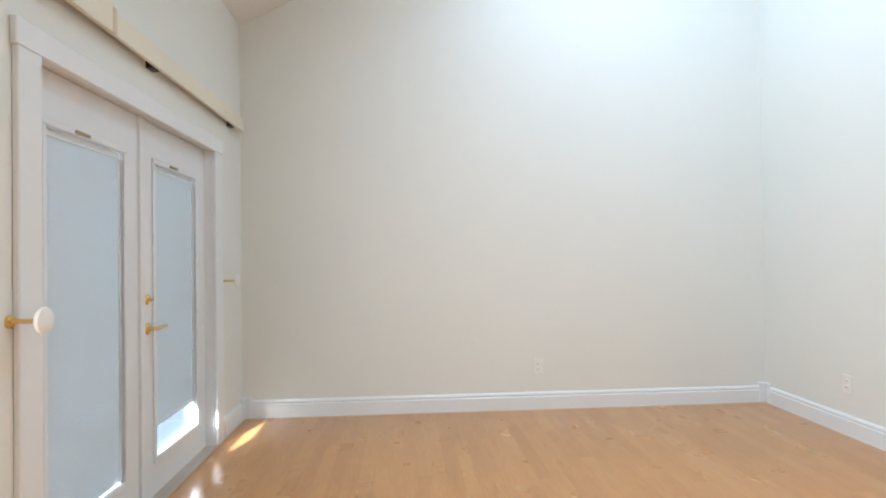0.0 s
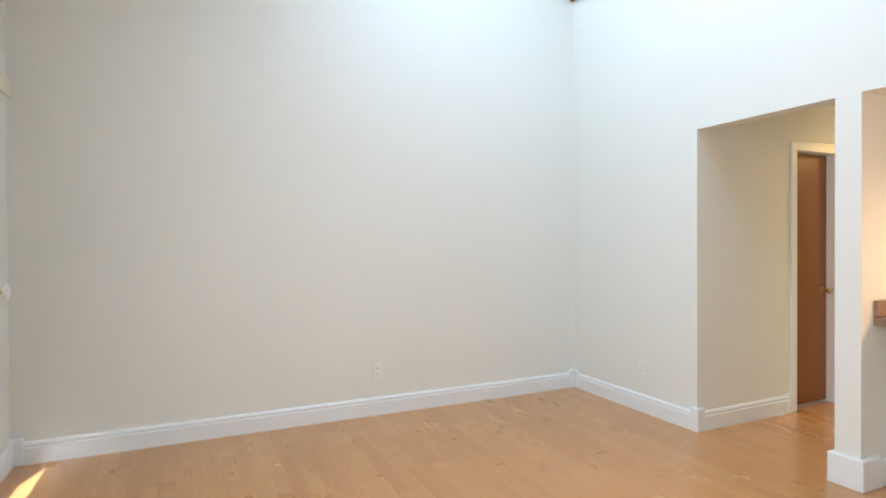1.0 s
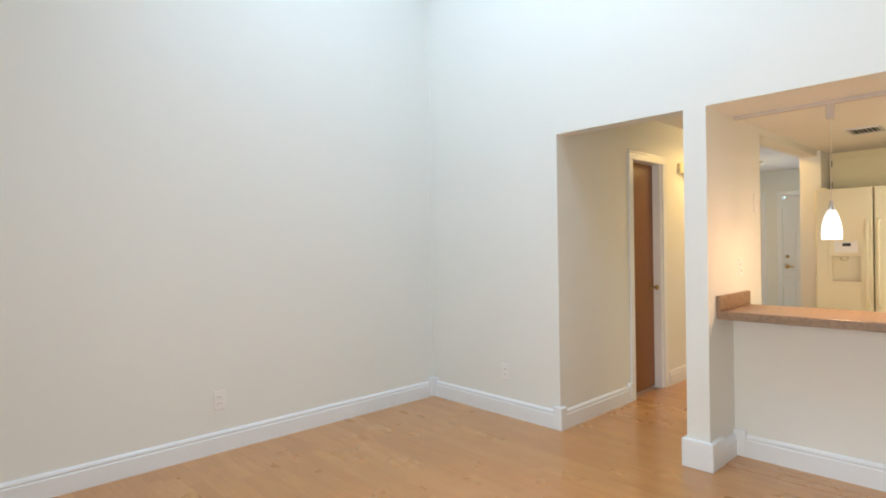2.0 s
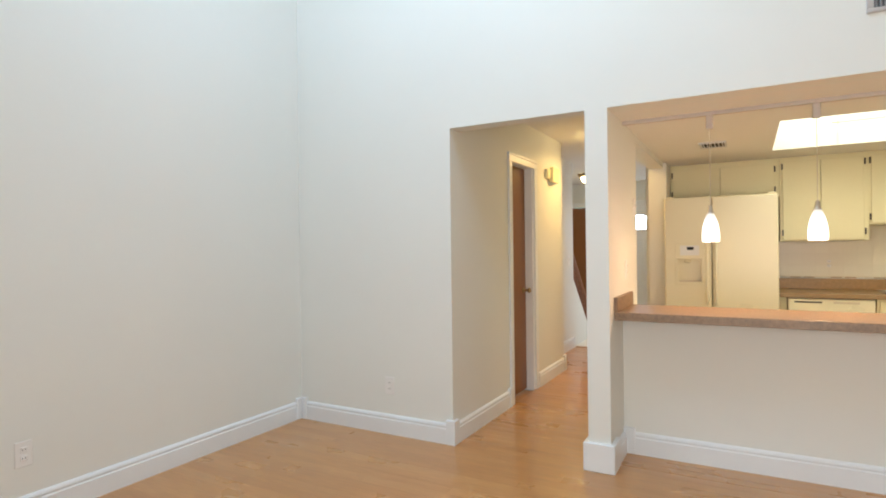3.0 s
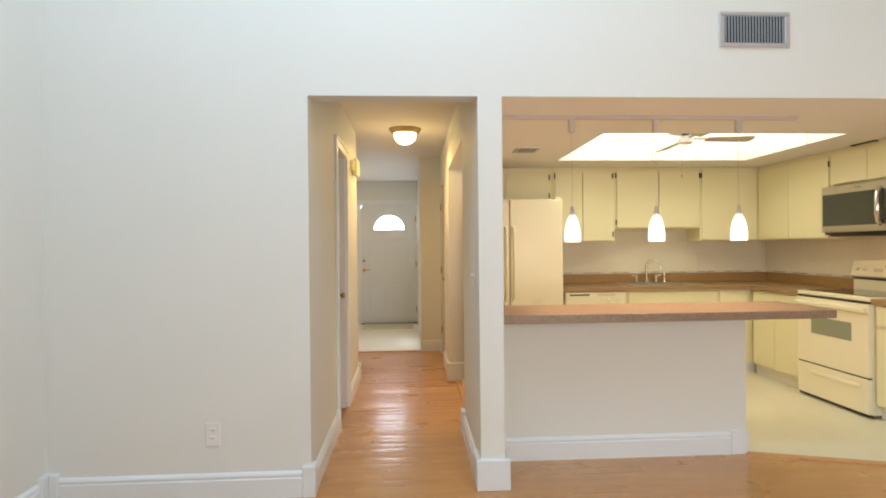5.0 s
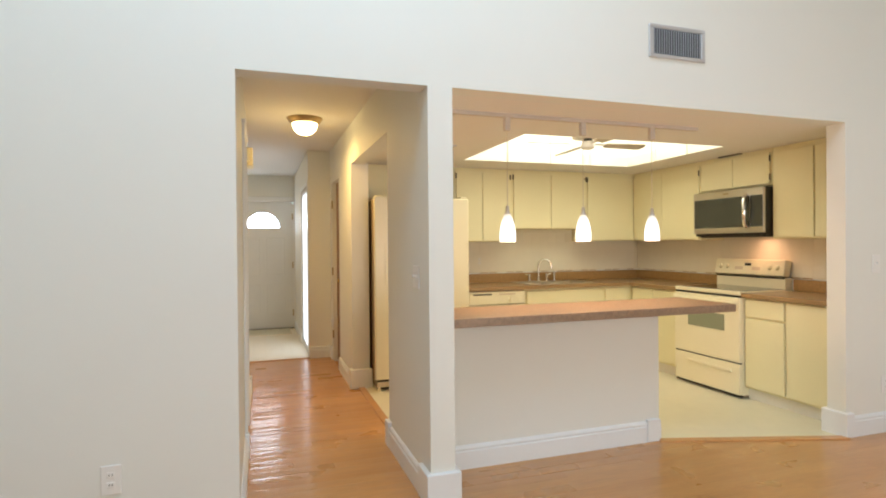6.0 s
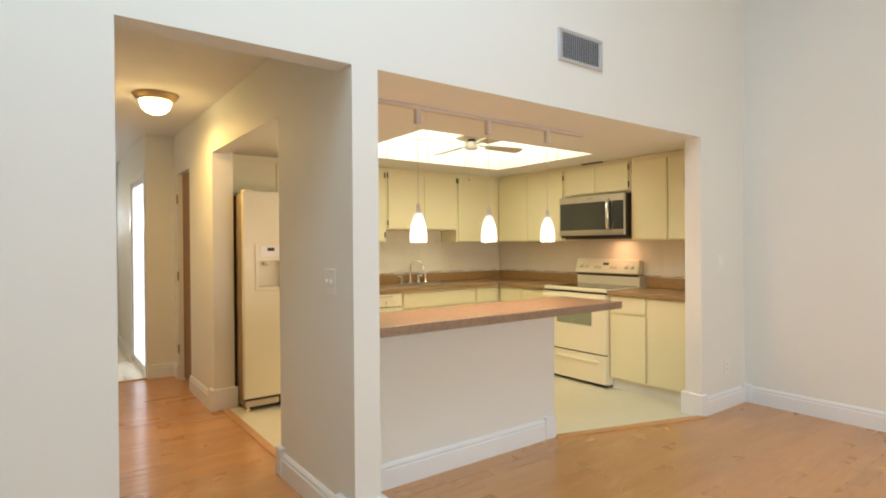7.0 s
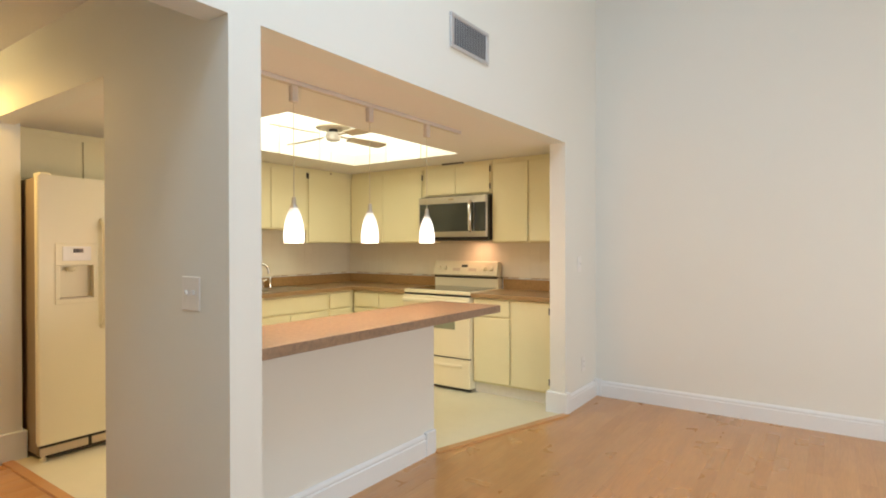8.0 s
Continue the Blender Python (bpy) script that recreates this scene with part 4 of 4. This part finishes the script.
part("display", box(-0.013, -0.010, 0.205, 0.262, 1.285, 1.312, 0.001), DISPLAY, fz, "small dark display")
part("paddle", lathe([(0.030, 0), (0.026, 0.02), (0.012, 0.03), (0, 0.03)], 16, pose(0.03, 0.26, 1.195, 0, 180)), BISQUE, fz, smooth=True)
part("tray", box(0.004, 0.060, 0.15, 0.33, 0.995, 1.003), BEIGEPLASTIC, fz)
rd = part("fridge_door", box(0.0, 0.082, -0.455, 0.054, 0.115, 1.760, 0.012, None, 3), BISQUE, fr)
for y in (0.094, 0.022):
    h = tube([(-0.002, y, 0.80), (-0.040, y, 0.83), (-0.050, y, 0.90), (-0.052, y, 1.15), (-0.050, y, 1.40), (-0.040, y, 1.47), (-0.002, y, 1.50)], [0.014, 0.014, 0.013, 0.012, 0.013, 0.014, 0.014], 12)
    part("handle", h, BISQUE, fz if y > 0.05 else rd, smooth=True)
part("grille", boxes((0.05, 0.07, -0.44, 0.425, 0.02, 0.108)), BLACK, fr, "dark base grille")
for i in range(3):
    part("grille_bar", box(0.042, 0.051, -0.42 + 0.29 * i, -0.15 + 0.29 * i, 0.035, 0.085, 0.004), BEIGEPLASTIC, fr)
for y in (-0.42, 0.41):
    part("foot", lathe([(0.018, 0), (0.018, 0.02), (0.012, 0.03), (0.012, 0.05)], 14, Matrix.Translation((0.055, y, 0))), BISQUE, fr)
for y in (-0.41, 0.40):
    part("hinge_cap", box(0.02, 0.12, y - 0.03, y + 0.03, 1.760, 1.778, 0.005), BISQUE, fr)

# stove
st = thing("stove", (4.412, -0.66, 0), "bisque electric range with a smooth black top", "stove")
part("body", box(-0.378, 0.378, -0.585, -0.02, 0.02, 0.875), SHADEDBISQUE, st)
part("side_panel", boxes((-0.380, -0.377, -0.58, -0.01, 0.03, 0.87)), BISQUE, st)
part("cooktop_frame", box(-0.381, 0.381, -0.585, 0.012, 0.875, 0.908, 0.006), BISQUE, st)
part("cooktop", box(-0.350, 0.350, -0.50, -0.04, 0.907, 0.911, 0.001), BLACKGLASS, st, "black glass cooktop")
part("oven_door", box(-0.378, 0.378, -0.02, 0.022, 0.305, 0.856, 0.008, None, 2), BISQUE, st)
part("oven_window", box(-0.222, 0.200, 0.0215, 0.0245, 0.56, 0.70, 0.003), OVENGLASS, st, "grey green oven window")
part("oven_handle", boxes((-0.376, 0.376, 0.022, 0.052, 0.790, 0.830), bevel=0.010), BISQUE, st)
# shade under the cooktop, put in as a black strip
part("vent_gap", box(-0.370, 0.370, -0.02, 0.010, 0.858, 0.872), BLACK, st, "black strip for the shaded vent gap")
part("drawer", box(-0.376, 0.376, -0.02, 0.020, 0.032, 0.293, 0.008, None, 2), BISQUE, st)
part("drawer_pull", box(-0.30, 0.20, 0.018, 0.034, 0.215, 0.245, 0.007, None, 2), BISQUE, st)
# black fillers stand for the shade round the drawer
part("gap", boxes((-0.376, 0.376, -0.02, 0.008, 0.294, 0.303), (-0.374, 0.374, -0.03, 0.005, 0.012, 0.030)), BLACK, st, "black strips for the shaded gaps")
part("riser", box(-0.378, 0.378, -0.585, -0.500, 0.908, 1.005, 0.004), BISQUE, st)
# shadow below the backguard, set in as a solid strip
part("riser_line", box(-0.372, 0.372, -0.498, -0.494, 1.000, 1.012), BLACK, st, "black shadow strip")
bg = part("backguard", box(-0.381, 0.381, -0.040, 0.040, -0.075, 0.075, 0.012, pose(0, -0.525, 1.088, 14), 2), BISQUE, st)
for x in (-0.31, -0.235, 0.235, 0.31):
    part("knob", lathe([(0.023, 0), (0.020, 0.018), (0.010, 0.020), (0, 0.020)], 18, pose(0, -0.525, 1.088, 14) @ pose(x, 0.040, 0.0, -90)), BISQUE, bg, smooth=True)
part("clock", box(-0.035, 0.035, 0.039, 0.042, 0.01, 0.035, 0.001, pose(0, -0.525, 1.088, 14)), DISPLAY, bg, "small dark clock display")
part("buttons", boxes((-0.14, -0.05, 0.039, 0.042, -0.03, 0.0), (0.05, 0.14, 0.039, 0.042, -0.03, 0.0)), BEIGEPLASTIC, bg).matrix_local = pose(0, -0.525, 1.088, 14)

# microwave
mw = thing("microwave", (4.378, -0.855, 1.385), "stainless over-range microwave with a dark window", "microwave")
part("body", box(-0.392, 0.392, -0.39, -0.028, 0.0, 0.415, 0.003), BLACK, mw, "black casing")
part("door", box(-0.392, 0.392, -0.028, 0.0, 0.022, 0.412, 0.004), STEEL, mw)
part("window", box(-0.255, 0.375, 0.0, 0.004, 0.075, 0.345, 0.002), BLACKGLASS, mw, "dark glass window")
part("control_panel", box(-0.388, -0.262, 0.0, 0.004, 0.075, 0.345, 0.002), BLACKGLASS, mw, "dark control strip")
part("handle", tube([(-0.225, 0.002, 0.075), (-0.228, 0.030, 0.095), (-0.240, 0.048, 0.150), (-0.246, 0.052, 0.215), (-0.240, 0.048, 0.280), (-0.228, 0.030, 0.335), (-0.225, 0.002, 0.355)], 0.018, 14), CHROME, mw, "curved chrome handle", True)
part("badge", box(-0.03, 0.03, 0.0, 0.002, 0.375, 0.388), BRONZE, mw)
part("underside", box(-0.36, 0.36, -0.34, -0.05, -0.012, 0.0, 0.003), BLACK, mw, "dark vent underside")
lamp("stove_light", "AREA", pose(4.25, -1.10, 1.368), 0.24, (1.0, 0.50, 0.25), 0.16, 0.10)

# pendant track
tr = thing("track_light", (3.54, 1.20, TOP), "white ceiling track with three lit pendants", "track light")
part("track", box(-0.018, 0.018, -0.935, 1.036, -0.022, 0, 0.003), TRACK, tr)
for y in (1.727, 1.187, 0.648):
    p = part("adapter", box(-0.016, 0.016, y - 1.20 - 0.020, y - 1.20 + 0.020, -0.105, -0.022, 0.005), TRACK, tr)
    part("cord", tube([(0, y - 1.20, -0.105), (0, y - 1.20, -0.570)], 0.0020, 6), CORD, p, "thin clear cord")
    part("socket", lathe([(0.003, 0.055), (0.010, 0.05), (0.013, 0.02), (0.020, 0.0), (0, 0.0)], 16, Matrix.Translation((0, y - 1.20, -0.618))), STEEL, p, "brushed metal socket", True)
    prof = [(0.020, 0.0), (0.026, -0.010), (0.038, -0.040), (0.049, -0.085), (0.055, -0.130), (0.0555, -0.165), (0.053, -0.190), (0.050, -0.190), (0.052, -0.13), (0.046, -0.085), (0.034, -0.04), (0.018, -0.004)]
    part("shade", lathe([(0.90 * a, 0.90 * b) for a, b in prof], 28, Matrix.Translation((0, y - 1.20, -0.618))), SHADE, p, "lit white opal glass shade", True)
    lamp("bulb", "POINT", pose(3.54, y, TOP - 0.815), 1.75, (1.0, 0.50, 0.22), 0.035)

# skylight fan
fan = thing("ceiling_fan", (4.63, 0.43, 2.19), "white ceiling fan with tan blades in the skylight well", "ceiling fan")
part("rod", tube([(0, 0, 0.07), (0, 0, 0.55)], 0.013, 10), PLASTIC, fan)
part("canopy", lathe([(0, 0.092), (0.09, 0.090), (0.135, 0.080), (0.140, 0.068), (0.125, 0.060), (0, 0.058)], 32), BLADE, fan, "tan domed upper housing", True)
part("neck", lathe([(0.034, 0.060), (0.034, 0.030)], 20), DUCT, fan, "dark vented neck", True)
part("motor", lathe([(0, 0.034), (0.050, 0.032), (0.058, 0.022), (0.058, -0.018), (0.050, -0.028), (0.030, -0.034), (0, -0.036)], 28), PLASTIC, fan, smooth=True)
chain = part("pull_chain", tube([(-0.03, 0.05, -0.030), (-0.03, 0.055, -0.295)], 0.0012, 6), CORD, fan, "thin pull chain")
part("bead", lathe([(0, 0.008), (0.005, 0.006), (0.007, 0), (0.005, -0.006), (0, -0.008)], 12, Matrix.Translation((-0.03, 0.055, -0.302))), BRONZE, chain, "dark brass bead", True)
for i in range(4):
    turn = pose(0, 0, 0.006, 0, 0, -94 + 90 * i) @ pose(0, 0, 0, -12)
    outline = [(0.17, -0.045), (0.52, -0.062), (0.55, -0.050), (0.562, 0.0), (0.55, 0.050), (0.52, 0.062), (0.17, 0.045)]
    bm = prism(outline, -0.004, 0.004)
    bmesh.ops.transform(bm, matrix=turn, verts=bm.verts)
    b = part("blade", bm, BLADE, fan, "tan blade")
    bm = prism([(0.05, -0.014), (0.14, -0.016), (0.21, -0.036), (0.225, 0.0), (0.21, 0.036), (0.14, 0.016), (0.05, 0.014)], 0.004, 0.009)
    bmesh.ops.transform(bm, matrix=turn, verts=bm.verts)
    part("blade_iron", bm, PLASTIC, b, "white blade iron")
for i in range(1, 4):
    y = ky0 + (ky1 - ky0) * i / 4
    structure("trim_well_seam", box(kx1 - 0.012, kx1, y - 0.006, y + 0.006, TOP, 2.70), TOE, "pale seam batten of the skylight well", "trim")
for i in range(1, 3):
    x = kx0 + (kx1 - kx0) * i / 3
    structure("trim_well_seam", box(x - 0.006, x + 0.006, ky0, ky0 + 0.012, TOP, 2.70), TOE, "pale seam batten of the skylight well", "trim")
# glazing bars of the skylight
for i in range(1, 4):
    y = ky0 + (ky1 - ky0) * i / 4
    structure("trim_skylight_bar", box(kx0, kx1, y - 0.012, y + 0.012, 2.69, 2.72, 0.003), TRIM, "white skylight glazing bar", "trim")


def register(x0, x1, y0, y1, n, metal):
    v = thing("ceiling_vent", ((x0 + x1) / 2, (y0 + y1) / 2, TOP), "small dark slotted ceiling air register", "vent")
    w, d = (x1 - x0) / 2, (y1 - y0) / 2
    part("frame", boxes((-w, w, -d, -d + 0.018, -0.010, 0), (-w, w, d - 0.018, d, -0.010, 0), (-w, -w + 0.018, -d + 0.018, d - 0.018, -0.010, 0), (w - 0.018, w, -d + 0.018, d - 0.018, -0.010, 0)), metal, v)
    # near-black sheet in place of the shaded opening
    part("backing", box(-w + 0.018, w - 0.018, -d + 0.018, d - 0.018, -0.003, -0.001), DUCT, v)
    for i in range(n):
        y = -d + 0.03 + (2 * d - 0.06) * i / (n - 1)
        part("slat", box(-w + 0.018, w - 0.018, -0.006, 0.006, -0.001, 0.001, 0, pose(0, y, -0.007, 35)), GRILLE, v)


register(4.61, 4.86, 1.665, 1.86, 6, GRILLE)
register(4.30, 4.54, -0.99, -0.93, 2, DUCT)

# backsplash: brown upstand, patterned edge, cream tiles
sp = structure("backsplash", boxes((XK - 0.006, XK - 0.0005, YS + 0.006, 1.29, 1.012, 1.345), (XK - 0.006, XK - 0.0005, -0.318, 0.598, 1.345, 1.485), (XE + TH, XK - 0.006, YS + 0.0005, YS + 0.006, 1.012, 1.40)), GROUT, "cream tiled splashback over the counters", "backsplash")
part("upstand", boxes((XK - 0.014, XK - 0.0005, YS + 0.014, 1.284, 0.899, 0.998), bevel=0.002), BROWNTILE, sp, "brown laminate upstand")
part("upstand", boxes((4.80, XK - 0.001, YS + 0.0005, YS + 0.014, 0.899, 0.998), bevel=0.002), BROWNTILE, sp, "brown laminate upstand")
part("upstand", boxes((3.235, 4.02, YS + 0.0005, YS + 0.014, 0.899, 0.998), bevel=0.002), BROWNTILE, sp, "brown laminate upstand")

# ---- pieces: tiles, planks ----
random.seed(4)


def shared_mesh(name, bm, mat):
    me = bpy.data.meshes.new(name)
    bmesh.ops.recalc_face_normals(bm, faces=bm.faces)
    bm.to_mesh(me)
    bm.free()
    me.materials.append(mat)
    return me


def piece(name, me, parent, m):
    ob = new(name, me)
    ob.parent = parent
    ob.matrix_local = parent.matrix_world.inverted() @ m if parent.matrix_world else m
    return ob


t4 = shared_mesh("tile", box(-0.0537, 0.0537, -0.0015, 0.0, -0.0537, 0.0537, 0.0005), SPLASH)
border = shared_mesh("border_tile", box(-0.045, 0.045, -0.004, 0.0, -0.003, 0.003, 0.001), BROWNTILE)
for row in range(4):
    for i in range(23):
        y = 1.236 - 0.108 * i
        if y > YS + 0.06 and (row < 3 or -0.26 < y < 0.55):
            piece("tile", t4, sp, pose(XK - 0.006, y, 1.076 + 0.108 * row, 0, 0, -90))
for row in range(3):
    for i in range(27):
        x = XK - 0.065 - 0.108 * i
        if x > XE + TH + 0.05:
            piece("tile", t4, sp, pose(x, YS + 0.006, 1.076 + 0.108 * row, 0, 0, 180))
for i in range(23):
    if i % 3:
        piece("border_tile", border, sp, pose(XK - 0.006, 1.236 - 0.108 * i, 1.010, 0, 0, -90))
for i in range(26):
    if i % 3 and not 12 <= i <= 18:
        piece("border_tile", border, sp, pose(XK - 0.065 - 0.108 * i, YS + 0.006, 1.010, 0, 0, 180))

foyer = structure("floor_foyer", box(7.09, XF + TH, 2.4, 5.2, -0.12, 0.001), GROUT, "pale square tiled foyer floor", "floor")
tile3 = shared_mesh("floor_tile", box(-0.1508, 0.1508, -0.1508, 0.1508, -0.002, 0.004), TILE)
for i in range(8):
    for j in range(8):
        piece("floor_tile", tile3, foyer, pose(7.27 + 0.304 * i, 2.66 + 0.304 * j, 0.0))

# wooden strips run along y, each a little cupped
CUP = 0.00015


def strip_mesh(bm, x0, x1, y0, y1, z, lean=0.0, cup=CUP):
    cols = [-1, -0.5, 0, 0.5, 1]
    half, mid = (x1 - x0) / 2, (x0 + x1) / 2
    rows = [[bm.verts.new((mid + half * u, y, z - cup * u * u + lean * u)) for u in cols] for y in (y0, y1)]
    base = [[bm.verts.new((mid + half * u, y, -0.014)) for u in (-1, 1)] for y in (y0, y1)]
    for i in range(4):
        bm.faces.new((rows[0][i], rows[0][i + 1], rows[1][i + 1], rows[1][i])).smooth = True
    bm.faces.new((base[0][0], rows[0][0], rows[1][0], base[1][0]))
    bm.faces.new((base[0][1], base[1][1], rows[1][4], rows[0][4]))
    bm.faces.new((base[0][0], base[0][1], *reversed(rows[0])))
    bm.faces.new((base[1][1], base[1][0], *rows[1]))
    for e in bm.edges:
        if len(e.link_faces) == 2 and e.link_faces[0].smooth != e.link_faces[1].smooth:
            e.smooth = False
    return bm


STRIP = 0.083
lengths = (0.55, 0.75, 0.95, 1.2, 1.5)
meshes = {q: shared_mesh("plank", strip_mesh(bmesh.new(), -STRIP / 2 + 0.00012, STRIP / 2 - 0.00012, -q / 2 + 0.00012, q / 2 - 0.00012, 0.0), OAK) for q in lengths}
rest = bmesh.new()
count = 0


def rough_plank(x0, x1, y0, y1):
    strip_mesh(rest, x0 + 0.00015, x1 - 0.00015, y0 + 0.00015, y1 - 0.00015, random.uniform(-0.00012, 0.00006), random.uniform(-1, 1) * (0.0010 if x0 > XE else 0.00018), 0.0008 if x0 > XE else CUP)



def kitchen_edge(y):
    return 3.085 + (y + 0.57) * 0.39 / 1.23


n_rows = int((7.09 - XW) / STRIP) + 1
for r in range(n_rows):
    x0 = XW + r * STRIP
    x1, xm = x0 + STRIP, x0 + STRIP / 2
    spans = []
    if x1 < 3.07:
        spans = [(YS, YN)]
    elif xm < 3.52:
        spans = [(YS if xm < XE else -0.57, 0.9), (0.9, PY0)] if xm < XE else []
        if xm >= XE:
            low = max(-0.57, -0.57 + (xm - 3.085) * 1.23 / 0.39)
            spans = [(low, PY0)]
        spans.append((PY1 if xm > XE else PY0, HN if xm > XE else YN))
    elif xm < 4.03 or xm > 5.54:
        spans = [(PY1, 3.56 if xm > 5.7 else HN)]
    else:
        spans = [(2.30, HN)]
    for a, b in spans:
        y = a
        first = True
        while y < b - 0.02:
            q = random.choice(lengths)
            if first:
                q *= random.uniform(0.25, 1.0)
            first_cut = first
            first = False
            end = min(y + q, b)
            if b - end < 0.12:
                end = b
            whole = not first_cut and abs(end - y - q) < 1e-6
            near = 0.1 < xm < 3.1 and y > 0.2
            if whole and near and count < 290:
                piece("plank", meshes[q], wood_floor, pose(xm, (y + end) / 2, random.uniform(-0.00012, 0.00006), 0, random.uniform(-0.05, 0.05)))
                count += 1
            else:
                rough_plank(x0, x1, y, end)
            y = end
me = bpy.data.meshes.new("planking")
rest.to_mesh(me)
rest.free()
me.materials.append(OAK)
ob = new("planking", me)
ob.parent = wood_floor
tagged(ob, "further honey coloured wooden floor strips", kind="stuff")
